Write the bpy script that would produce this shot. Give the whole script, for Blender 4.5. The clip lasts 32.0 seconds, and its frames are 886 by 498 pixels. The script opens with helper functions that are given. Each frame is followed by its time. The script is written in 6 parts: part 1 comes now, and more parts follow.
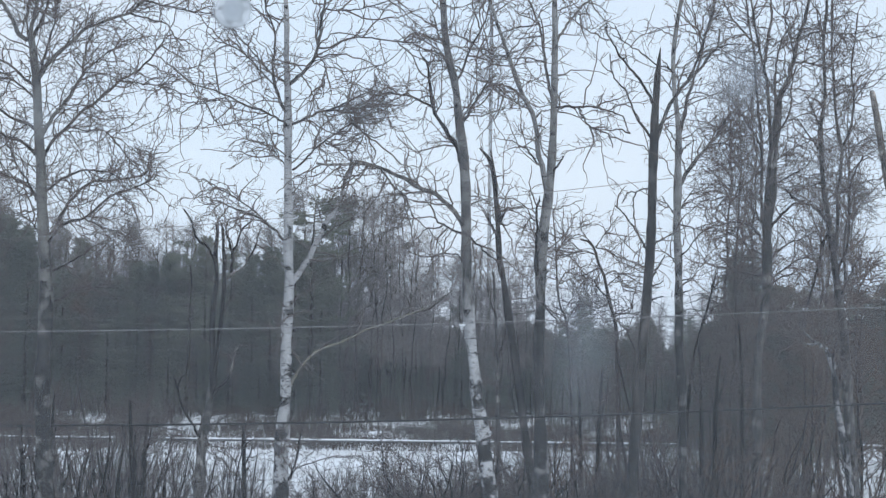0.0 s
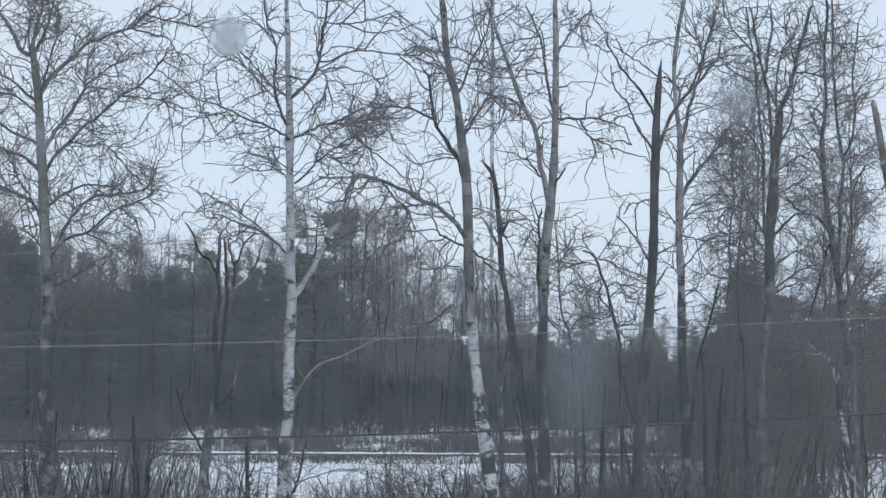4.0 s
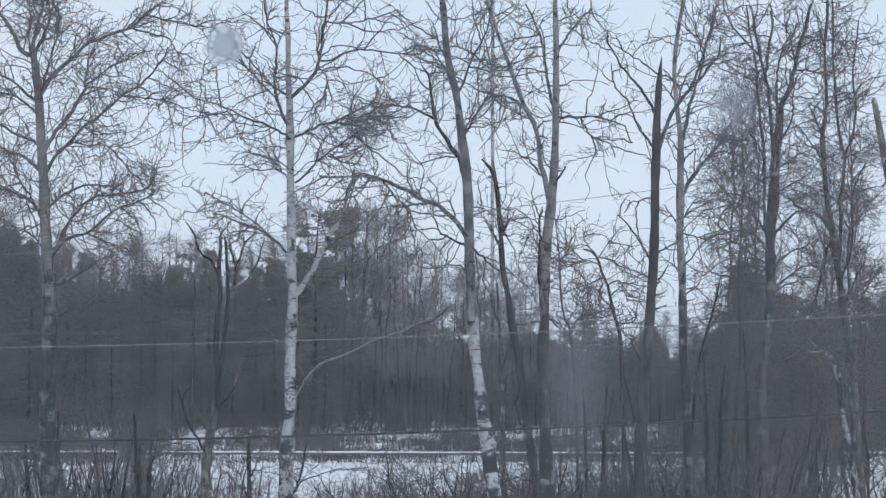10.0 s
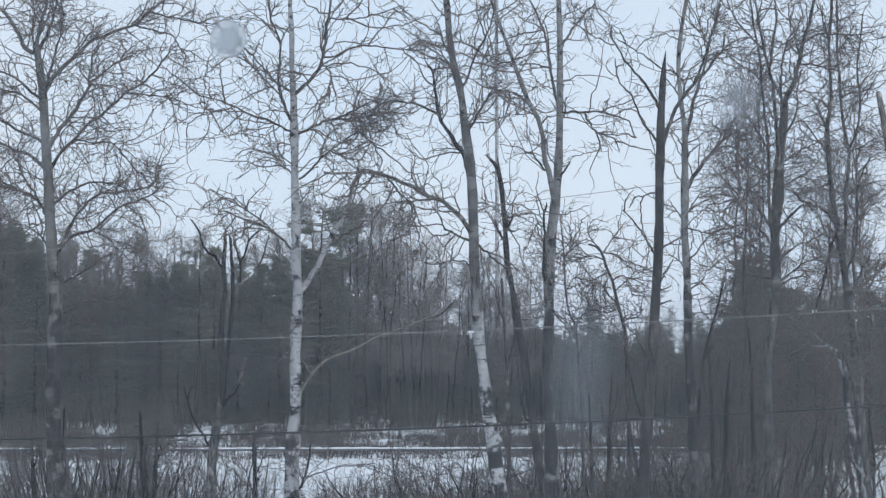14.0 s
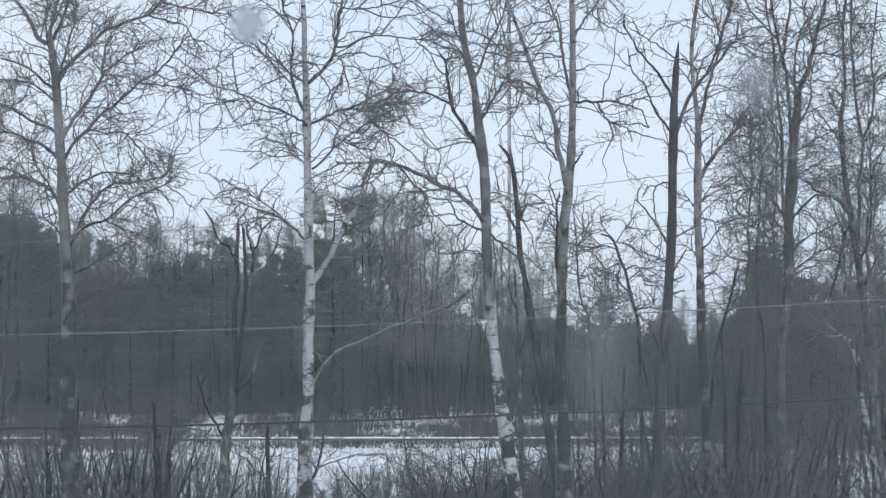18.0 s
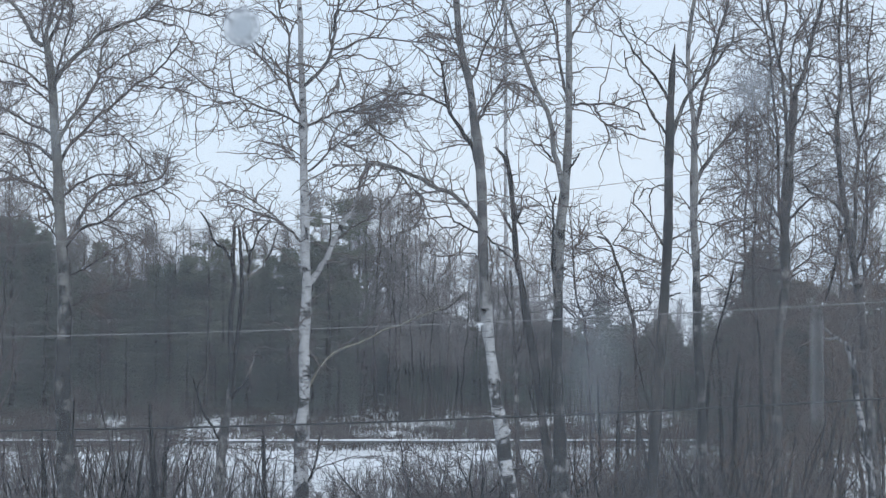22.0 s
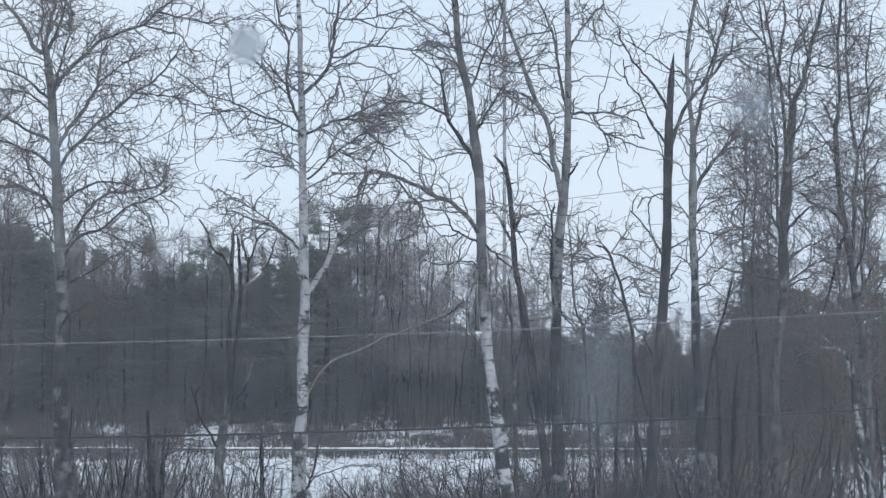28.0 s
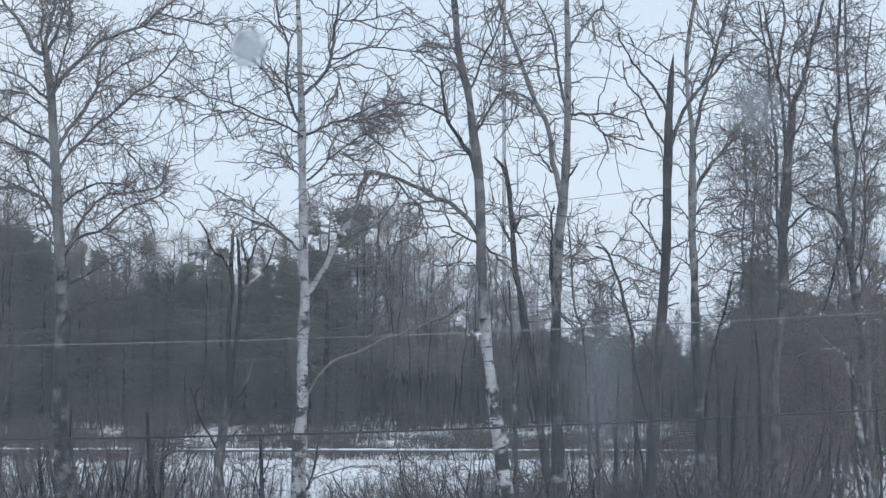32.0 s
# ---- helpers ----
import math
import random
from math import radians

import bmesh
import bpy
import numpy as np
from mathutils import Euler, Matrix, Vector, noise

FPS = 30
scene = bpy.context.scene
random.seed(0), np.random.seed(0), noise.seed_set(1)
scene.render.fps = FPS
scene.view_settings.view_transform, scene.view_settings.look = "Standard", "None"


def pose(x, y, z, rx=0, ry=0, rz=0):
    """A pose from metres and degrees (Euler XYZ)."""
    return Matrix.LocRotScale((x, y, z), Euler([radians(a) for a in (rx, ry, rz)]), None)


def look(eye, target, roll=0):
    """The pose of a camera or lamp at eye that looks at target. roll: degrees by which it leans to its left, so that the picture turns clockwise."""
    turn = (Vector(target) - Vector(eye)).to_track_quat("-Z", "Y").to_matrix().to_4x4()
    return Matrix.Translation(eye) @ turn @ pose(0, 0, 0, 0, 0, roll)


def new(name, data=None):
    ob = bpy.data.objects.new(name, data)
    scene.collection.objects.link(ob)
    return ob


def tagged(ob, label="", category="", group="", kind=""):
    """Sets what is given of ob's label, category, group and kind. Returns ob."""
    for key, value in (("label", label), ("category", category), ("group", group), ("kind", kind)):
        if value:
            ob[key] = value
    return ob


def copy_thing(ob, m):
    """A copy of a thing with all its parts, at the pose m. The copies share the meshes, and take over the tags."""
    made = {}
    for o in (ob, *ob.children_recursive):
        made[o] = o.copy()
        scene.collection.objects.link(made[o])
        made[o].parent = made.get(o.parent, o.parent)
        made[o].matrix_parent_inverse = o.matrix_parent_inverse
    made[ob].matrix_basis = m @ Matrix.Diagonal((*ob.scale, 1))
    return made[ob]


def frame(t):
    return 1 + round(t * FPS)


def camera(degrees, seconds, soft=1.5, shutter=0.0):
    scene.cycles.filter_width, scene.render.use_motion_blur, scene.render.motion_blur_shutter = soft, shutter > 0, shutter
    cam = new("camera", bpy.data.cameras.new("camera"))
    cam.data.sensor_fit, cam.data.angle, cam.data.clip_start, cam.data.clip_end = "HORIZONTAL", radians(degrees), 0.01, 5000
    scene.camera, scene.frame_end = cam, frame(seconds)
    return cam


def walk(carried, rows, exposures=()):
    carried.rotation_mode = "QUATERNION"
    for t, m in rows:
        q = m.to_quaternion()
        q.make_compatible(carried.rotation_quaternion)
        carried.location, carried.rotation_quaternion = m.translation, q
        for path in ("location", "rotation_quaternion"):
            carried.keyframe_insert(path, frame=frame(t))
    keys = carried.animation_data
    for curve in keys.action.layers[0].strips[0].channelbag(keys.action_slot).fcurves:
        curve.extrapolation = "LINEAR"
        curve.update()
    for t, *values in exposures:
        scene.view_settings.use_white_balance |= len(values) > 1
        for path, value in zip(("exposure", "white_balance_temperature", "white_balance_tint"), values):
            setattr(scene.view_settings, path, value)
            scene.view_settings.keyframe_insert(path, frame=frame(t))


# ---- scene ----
# One hand-held look out of an upper window at a row of bare trees, a snowy field and a wood.
cam = camera(36.0, 32.0, soft=1.32, shutter=0.5)
EYE = 7.0
# t, x, z offset of the eye, then its pitch, roll and yaw
ROWS = [
    (0, -0.0015, -0.0051, 91.561, -0.757, -0.726),
    (0.5, -0.0009, -0.0043, 91.681, -0.643, -0.812),
    (1, -0.0004, -0.0034, 91.691, -0.539, -0.888),
    (1.5, -0.0003, -0.0024, 91.889, -0.365, -0.854),
    (2, -0.0003, -0.0015, 91.844, -0.386, -0.763),
    (2.5, -0.0001, -0.0011, 91.897, -0.425, -0.739),
    (3, 0.0001, -0.0008, 91.991, -0.338, -0.607),
    (3.5, 0.0003, -0.0008, 92.075, -0.385, -0.638),
    (5.5, 0.0013, -0.0006, 91.965, -0.428, -0.527),
    (6, 0.0015, -0.0006, 91.765, -0.443, -0.692),
    (6.5, 0.0015, 0.0001, 91.984, -0.369, -0.784),
    (7, 0.0015, 0.0009, 92.062, -0.354, -0.811),
    (7.5, 0.0017, 0.0015, 92.125, -0.366, -0.744),
    (8, 0.0020, 0.0023, 92.233, -0.358, -0.729),
    (8.5, 0.0017, 0.0025, 92.291, -0.332, -0.785),
    (9, 0.0013, 0.0027, 92.187, -0.295, -0.611),
    (9.5, 0.0015, 0.0025, 92.015, -0.220, -0.598),
    (10, 0.0017, 0.0023, 92.019, -0.204, -0.569),
    (10.5, 0.0019, 0.0019, 91.946, -0.192, -0.533),
    (11, 0.0021, 0.0016, 91.875, -0.193, -0.529),
    (11.5, 0.0019, 0.0011, 91.818, -0.110, -0.377),
    (12, 0.0017, 0.0007, 91.825, -0.072, -0.339),
    (12.5, 0.0018, 0.0011, 91.828, -0.067, -0.366),
    (13, 0.0019, 0.0015, 91.778, -0.017, -0.314),
    (13.5, 0.0019, 0.0014, 91.774, 0.013, -0.350),
    (14, 0.0018, 0.0014, 91.843, 0.031, -0.369),
    (14.5, 0.0015, 0.0011, 91.763, 0.082, -0.285),
    (16.5, 0.0003, -0.0003, 91.409, 0.004, 0.004),
    (17, 0.0000, -0.0006, 91.356, 0.020, 0.082),
    (17.5, -0.0003, -0.0005, 91.372, -0.002, 0.146),
    (18, -0.0007, -0.0004, 91.421, 0.042, 0.156),
    (18.5, -0.0005, -0.0005, 91.413, -0.016, 0.106),
    (19, -0.0003, -0.0006, 91.419, 0.039, 0.113),
    (19.5, -0.0005, -0.0003, 91.484, 0.002, 0.001),
    (20, -0.0006, 0.0001, 91.484, 0.007, 0.003),
    (20.5, -0.0004, 0.0001, 91.531, 0.048, 0.010),
    (21, -0.0001, 0.0001, 91.503, 0.042, 0.007),
    (21.5, -0.0001, 0.0001, 91.495, 0.065, 0.004),
    (22, 0.0000, 0.0000, 91.519, 0.000, 0.000),
    (22.5, -0.0003, 0.0001, 91.549, 0.009, 0.003),
    (23, -0.0006, 0.0002, 91.537, -0.049, 0.036),
    (23.5, -0.0006, 0.0003, 91.522, -0.008, 0.045),
    (24, -0.0007, 0.0004, 91.554, -0.020, 0.066),
    (24.5, -0.0008, 0.0003, 91.582, -0.063, 0.026),
    (25, -0.0009, 0.0003, 91.611, -0.062, 0.066),
    (25.5, -0.0015, 0.0004, 91.507, -0.094, 0.100),
    (27.5, -0.0021, 0.0028, 91.687, -0.137, -0.055),
    (28, -0.0017, 0.0037, 91.859, -0.140, -0.062),
    (28.5, -0.0018, 0.0036, 91.937, -0.113, -0.120),
    (29, -0.0019, 0.0036, 91.914, -0.168, -0.075),
    (29.5, -0.0019, 0.0035, 91.981, -0.074, -0.027),
    (30, -0.0020, 0.0035, 91.889, -0.201, -0.066),
    (30.5, -0.0020, 0.0031, 91.899, -0.188, -0.074),
    (31, -0.0019, 0.0026, 91.708, -0.157, 0.055),
    (31.5, -0.0022, 0.0031, 91.840, -0.207, 0.029),
    (32, -0.0025, 0.0037, 91.909, -0.134, -0.078),
]
walk(cam, [(t, pose(x, 0, EYE + z, rx, ry, rz)) for t, x, z, rx, ry, rz in ROWS],
     [(0, 0.05), (2, 0.05), (3, -0.02), (6, -0.09), (14, -0.08), (17, -0.02), (18, 0.03), (25, 0.03), (28, 0.02), (30, -0.02), (32, -0.02)])

# ---- light: an overcast winter sky ----
world = bpy.data.worlds.new("overcast_sky")
scene.world = world
world.use_nodes = True
wn, wl = world.node_tree.nodes, world.node_tree.links
sky = wn.new("ShaderNodeTexSky")
sky.sky_type, sky.sun_disc = "NISHITA", False
sky.sun_elevation, sky.sun_rotation = radians(35), radians(150)
sky.dust_density, sky.ozone_density = 3.0, 2.0
cloud = wn.new("ShaderNodeMix")
cloud.data_type = "RGBA"
cloud.inputs["Factor"].default_value = 0.86
gaps = wn.new("ShaderNodeTexNoise")
gaps.inputs["Scale"].default_value, gaps.inputs["Detail"].default_value = 2.6, 3.0
grey = wn.new("ShaderNodeValToRGB")
grey.color_ramp.elements[0].position, grey.color_ramp.elements[0].color = 0.38, (0.86, 1.01, 1.185, 1)
grey.color_ramp.elements[1].position, grey.color_ramp.elements[1].color = 0.62, (0.93, 1.04, 1.175, 1)
where = wn.new("ShaderNodeTexCoord")
wl.new(where.outputs["Generated"], gaps.inputs["Vector"])
wl.new(gaps.outputs["Fac"], grey.inputs["Fac"])
bright = wn.new("ShaderNodeVectorMath")
bright.operation = "SCALE"
bright.inputs["Scale"].default_value = 9.8
wl.new(grey.outputs["Color"], bright.inputs[0])
wl.new(bright.outputs[0], cloud.inputs["B"])
wl.new(sky.outputs["Color"], cloud.inputs["A"])
back = wn["Background"]
back.inputs["Strength"].default_value = 0.1
wl.new(cloud.outputs["Result"], back.inputs["Color"])
sun = new("sun", bpy.data.lights.new("sun", "SUN"))
sun.data.energy, sun.data.angle, sun.data.color = 1.3, radians(30), (0.93, 0.97, 1.0)
sun.matrix_world = look((0, 0, 60), (-15, 26, 40))


# ---- materials ----
def material(name):
    m = bpy.data.materials.new(name)
    m.use_nodes = True
    return m, m.node_tree.nodes, m.node_tree.links, m.node_tree.nodes["Principled BSDF"]


def noise_tex(n, l, scale, stretch=(1, 1, 1), detail=4.0, rough=0.6):
    co = n.new("ShaderNodeTexCoord")
    mp = n.new("ShaderNodeMapping")
    mp.inputs["Scale"].default_value = stretch
    tx = n.new("ShaderNodeTexNoise")
    tx.inputs["Scale"].default_value, tx.inputs["Detail"].default_value, tx.inputs["Roughness"].default_value = scale, detail, rough
    l.new(co.outputs["Object"], mp.inputs["Vector"])
    l.new(mp.outputs["Vector"], tx.inputs["Vector"])
    return tx


def ramp(n, l, source, stops):
    r = n.new("ShaderNodeValToRGB")
    e = r.color_ramp.elements
    while len(e) < len(stops):
        e.new(0.5)
    for el, (at, col) in zip(e, stops):
        el.position, el.color = at, (*col, 1)
    l.new(source, r.inputs["Fac"])
    return r


def mix(n, l, fac, a, b, blend="MIX"):
    m = n.new("ShaderNodeMix")
    m.data_type, m.blend_type = "RGBA", blend
    if isinstance(fac, float):
        m.inputs["Factor"].default_value = fac
    else:
        l.new(fac, m.inputs["Factor"])
    l.new(a, m.inputs["A"])
    l.new(b, m.inputs["B"])
    return m.outputs["Result"]


def bump(n, l, source, bsdf, strength, distance):
    b = n.new("ShaderNodeBump")
    b.inputs["Strength"].default_value, b.inputs["Distance"].default_value = strength, distance
    l.new(source, b.inputs["Height"])
    l.new(b.outputs["Normal"], bsdf.inputs["Normal"])


def bark(name, light, dark, scale=20.0, stretch=(1, 1, 0.45), cut=(0.35, 0.62)):
    m, n, l, p = material(name)
    grain = noise_tex(n, l, scale, stretch, 6.0, 0.65)
    broad = noise_tex(n, l, 1.7)
    tone = ramp(n, l, broad.outputs["Fac"], [(0.36, (0.42, 0.42, 0.42)), (0.64, (1.3, 1.27, 1.24))])
    blotch = noise_tex(n, l, 6.5, (1, 1, 0.6), 4.0, 0.65)
    patch = ramp(n, l, blotch.outputs["Fac"], [(0.36, (0.38, 0.37, 0.37)), (0.54, (0.8, 0.8, 0.8)), (0.66, (2.1, 2.1, 2.1))])
    base = ramp(n, l, grain.outputs["Fac"], [(cut[0], dark), (cut[1], light)])
    c = mix(n, l, 1.0, base.outputs["Color"], tone.outputs["Color"], "MULTIPLY")
    l.new(mix(n, l, 1.0, c, patch.outputs["Color"], "MULTIPLY"), p.inputs["Base Color"])
    p.inputs["Roughness"].default_value, p.inputs["Specular IOR Level"].default_value = 0.9, 0.12
    bump(n, l, grain.outputs["Fac"], p, 0.8, 0.03)
    return m


def birch_bark(name, rough_from=30.0, faint=(0.20, 0.20, 0.205), paper=(0.365, 0.37, 0.38), foot_plates=0.22, foot_low=1.5, foot_top=5.5, plate_size=2.3):
    """White papery bark with black dashes and plates; grey and rough above a height."""
    m, n, l, p = material(name)
    papery = noise_tex(n, l, 5.0, (1, 1, 0.6), 5.0)
    white = ramp(n, l, papery.outputs["Fac"], [(0.3, faint), (0.65, paper)])
    dashes = noise_tex(n, l, 7.0, (1.0, 1.0, 5.0), 2.0)
    dash = ramp(n, l, dashes.outputs["Fac"], [(0.60, (0, 0, 0)), (0.66, (1, 1, 1))])
    plates = noise_tex(n, l, plate_size, (1.0, 1.0, 3.68 / plate_size), 5.0, 0.68)
    foot = n.new("ShaderNodeTexCoord")
    up = n.new("ShaderNodeSeparateXYZ")
    l.new(foot.outputs["Object"], up.inputs[0])
    more = n.new("ShaderNodeMapRange")
    more.inputs["From Min"].default_value, more.inputs["From Max"].default_value = foot_low, foot_top
    more.inputs["To Min"].default_value, more.inputs["To Max"].default_value = foot_plates, 0.0
    l.new(up.outputs["Z"], more.inputs["Value"])
    plated = n.new("ShaderNodeMath")
    l.new(plates.outputs["Fac"], plated.inputs[0])
    l.new(more.outputs["Result"], plated.inputs[1])
    plate = ramp(n, l, plated.outputs[0], [(0.57, (0, 0, 0)), (0.63, (1, 1, 1))])
    black = n.new("ShaderNodeRGB")
    black.outputs[0].default_value = (0.014, 0.013, 0.013, 1)
    where = n.new("ShaderNodeSeparateXYZ")
    co = n.new("ShaderNodeTexCoord")
    l.new(co.outputs["Object"], where.inputs[0])
    sway = n.new("ShaderNodeMath")
    sway.operation = "MULTIPLY_ADD"
    sway.inputs[1].default_value = 2.5
    l.new(plates.outputs["Fac"], sway.inputs[0])
    l.new(where.outputs["Z"], sway.inputs[2])
    high = n.new("ShaderNodeMapRange")
    high.inputs["From Min"].default_value, high.inputs["From Max"].default_value = rough_from + 1.0, rough_from + 1.6
    l.new(sway.outputs[0], high.inputs["Value"])
    old = ramp(n, l, papery.outputs["Fac"], [(0.38, (0.05, 0.048, 0.048)), (0.62, (0.17, 0.166, 0.164))])
    c = mix(n, l, high.outputs["Result"], white.outputs["Color"], old.outputs["Color"])
    c = mix(n, l, dash.outputs["Color"], c, black.outputs[0])
    c = mix(n, l, plate.outputs["Color"], c, black.outputs[0])
    l.new(c, p.inputs["Base Color"])
    p.inputs["Roughness"].default_value, p.inputs["Specular IOR Level"].default_value = 0.75, 0.15
    bump(n, l, plates.outputs["Fac"], p, 0.5, 0.02)
    return m


def plain(name, a, b, scale, rough=0.85, stretch=(1, 1, 1), shine=0.5):
    m, n, l, p = material(name)
    tx = noise_tex(n, l, scale, stretch)
    l.new(ramp(n, l, tx.outputs["Fac"], [(0.3, a), (0.7, b)]).outputs["Color"], p.inputs["Base Color"])
    p.inputs["Roughness"].default_value, p.inputs["Specular IOR Level"].default_value = rough, shine
    bump(n, l, tx.outputs["Fac"], p, 0.3, 0.01)
    return m


def needle_leaf(name, a, b):
    m, n, l, p = material(name)
    tx = noise_tex(n, l, 1.3)
    info = n.new("ShaderNodeObjectInfo")
    tone = ramp(n, l, info.outputs["Random"], [(0.0, (0.82, 0.85, 0.86)), (1.0, (1.14, 1.09, 1.03))])
    base = ramp(n, l, tx.outputs["Fac"], [(0.3, a), (0.7, b)])
    l.new(mix(n, l, 1.0, base.outputs["Color"], tone.outputs["Color"], "MULTIPLY"), p.inputs["Base Color"])
    p.inputs["Roughness"].default_value = 0.8
    return m


def snow_field():
    m, n, l, p = material("old_snow")
    fine, broad = noise_tex(n, l, 3.0, (1, 1, 1), 6.0), noise_tex(n, l, 0.25, (1, 1, 1), 5.0)
    a = ramp(n, l, fine.outputs["Fac"], [(0.3, (0.66, 0.70, 0.74)), (0.7, (0.84, 0.86, 0.88))])
    b = ramp(n, l, broad.outputs["Fac"], [(0.25, (0.72, 0.70, 0.68)), (0.6, (1, 1, 1))])
    l.new(mix(n, l, 1.0, a.outputs["Color"], b.outputs["Color"], "MULTIPLY"), p.inputs["Base Color"])
    p.inputs["Roughness"].default_value = 0.7
    bump(n, l, fine.outputs["Fac"], p, 0.4, 0.05)
    return m


BIRCH = birch_bark("birch_bark", foot_plates=0.14, foot_low=3.0, foot_top=6.5, plate_size=3.2)
HALF = birch_bark("birch_bark_rough_above", 6.5, foot_plates=0.155, foot_low=3.4, foot_top=6.8, plate_size=3.4)
SHAGGY = birch_bark("old_birch_bark", 30.0, (0.03, 0.029, 0.028), (0.19, 0.186, 0.176), 0.15, 6.0, 8.4, 5.0)
PATCHY = birch_bark("birch_bark_patchy", 6.2, paper=(0.29, 0.29, 0.295), foot_plates=0.18, foot_top=12.0, plate_size=6.0)
GREY = bark("grey_birch_bark", (0.21, 0.206, 0.202), (0.045, 0.042, 0.042))
FORKED = birch_bark("mottled_grey_bark", 30.0, (0.08, 0.077, 0.076), (0.225, 0.222, 0.217), 0.17, 6.3, 8.6, 5.5)
WEATHERED = bark("weathered_grey_dead_wood", (0.074, 0.068, 0.066), (0.014, 0.013, 0.013), 9.0, (1, 1, 0.12))
DARK = bark("rough_dark_bark", (0.11, 0.10, 0.097), (0.035, 0.032, 0.031))
OLD = bark("old_fissured_bark", (0.155, 0.149, 0.146), (0.022, 0.021, 0.021))
# darker bark for the wood's trunks, the shade among them put into its colour
SHADED = bark("shaded_dark_bark", (0.075, 0.072, 0.066), (0.03, 0.03, 0.028))
LIMB = bark("dark_limb_bark", (0.115, 0.106, 0.104), (0.046, 0.041, 0.041))
STEM = bark("brown_stem_bark", (0.062, 0.049, 0.041), (0.024, 0.019, 0.016))
DEAD = bark("weathered_dead_wood", (0.032, 0.029, 0.029), (0.010, 0.009, 0.009), 14.0, (1, 1, 0.12))
PALE = bark("peeled_pale_wood", (0.3, 0.28, 0.257), (0.13, 0.118, 0.106), 12.0, (1, 1, 0.15))
TWIG = plain("grey_brown_twigs", (0.070, 0.060, 0.056), (0.13, 0.109, 0.102), 2.0, shine=0.2)
BROWN = plain("red_brown_twigs", (0.092, 0.064, 0.050), (0.158, 0.111, 0.086), 1.5, shine=0.2)
# haze over the far wood is put into these two paler twig colours
HAZED_TWIG = plain("hazed_grey_far_twigs", (0.10, 0.09, 0.088), (0.18, 0.164, 0.16), 2.0, shine=0.2)
HAZIEST_TWIG = plain("haze_paled_far_twigs", (0.17, 0.155, 0.153), (0.28, 0.258, 0.255), 2.0, shine=0.2)
RUSSET = plain("russet_twigs", (0.09, 0.068, 0.056), (0.15, 0.114, 0.094), 1.5, shine=0.2)
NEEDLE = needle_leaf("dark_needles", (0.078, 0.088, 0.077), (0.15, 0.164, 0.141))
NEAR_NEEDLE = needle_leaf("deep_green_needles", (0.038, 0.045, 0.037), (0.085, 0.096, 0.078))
SNOW = snow_field()
CAP = plain("packed_snow", (0.72, 0.75, 0.78), (0.86, 0.87, 0.89), 6.0, 0.7)
STEEL = plain("dull_galvanised_steel", (0.05, 0.052, 0.055), (0.09, 0.092, 0.095), 8.0, 0.6)
WIRE = plain("weathered_aluminium_wire", (0.14, 0.14, 0.14), (0.2, 0.2, 0.2), 5.0, 0.55)
CABLE = plain("black_sheathed_cable", (0.014, 0.014, 0.014), (0.024, 0.024, 0.024), 5.0, 0.36, shine=0.12)
POLE = bark("tarred_pole_wood", (0.12, 0.09, 0.07), (0.06, 0.045, 0.035), 10.0, (1, 1, 0.1))
PLASTER = plain("pale_plaster", (0.46, 0.44, 0.40), (0.54, 0.52, 0.48), 4.0, 0.9)
FLOORING = plain("oak_boards", (0.22, 0.14, 0.08), (0.32, 0.21, 0.12), 6.0, 0.5, (1, 8, 1))
PAINT = plain("white_window_paint", (0.70, 0.70, 0.68), (0.78, 0.78, 0.76), 9.0, 0.4)
SCRUB = plain("dark_dead_stalks", (0.045, 0.037, 0.032), (0.095, 0.078, 0.066), 2.0, shine=0.15)
LICHENED = plain("lichened_limb_bark", (0.06, 0.057, 0.046), (0.22, 0.208, 0.168), 14.0, shine=0.15)
BARKS = {"lichened": LICHENED, "birch": BIRCH, "half": HALF, "patchy": PATCHY, "shaggy": SHAGGY, "grey": GREY, "forked": FORKED, "weathered": WEATHERED, "old": OLD, "dark": DARK, "dead": DEAD, "pale": PALE}


# ---- meshes from tubes ----
class Tubes:
    """Gathers tapered tubes and joins them into one mesh."""

    def __init__(self):
        self.v, self.q, self.count = [], [], 0

    def add(self, p, r, sides):
        """p: tubes x points x 3, r: tubes x points."""
        p, r = np.asarray(p, float), np.asarray(r, float)
        b, n = p.shape[:2]
        t = np.gradient(p, axis=1)
        t /= np.linalg.norm(t, axis=2, keepdims=True) + 1e-9
        ref = np.eye(3)[np.argmin(np.abs(t.mean(axis=1)), axis=1)][:, None, :]
        a = np.cross(t, ref)
        a /= np.linalg.norm(a, axis=2, keepdims=True) + 1e-9
        c = np.cross(t, a)
        ang = np.arange(sides) * 2 * np.pi / sides
        ring = np.cos(ang)[:, None] * a[:, :, None, :] + np.sin(ang)[:, None] * c[:, :, None, :]
        self.v.append((p[:, :, None, :] + r[:, :, None, None] * ring).reshape(-1, 3))
        i = np.arange(b * n * sides).reshape(b, n, sides) + self.count
        j = np.roll(i, -1, axis=2)
        self.q.append(np.stack([i[:, :-1], j[:, :-1], j[:, 1:], i[:, 1:]], -1).reshape(-1, 4))
        self.count += b * n * sides

    def mesh(self, name, mat):
        return mesh_of(name, np.concatenate(self.v), np.concatenate(self.q), mat)


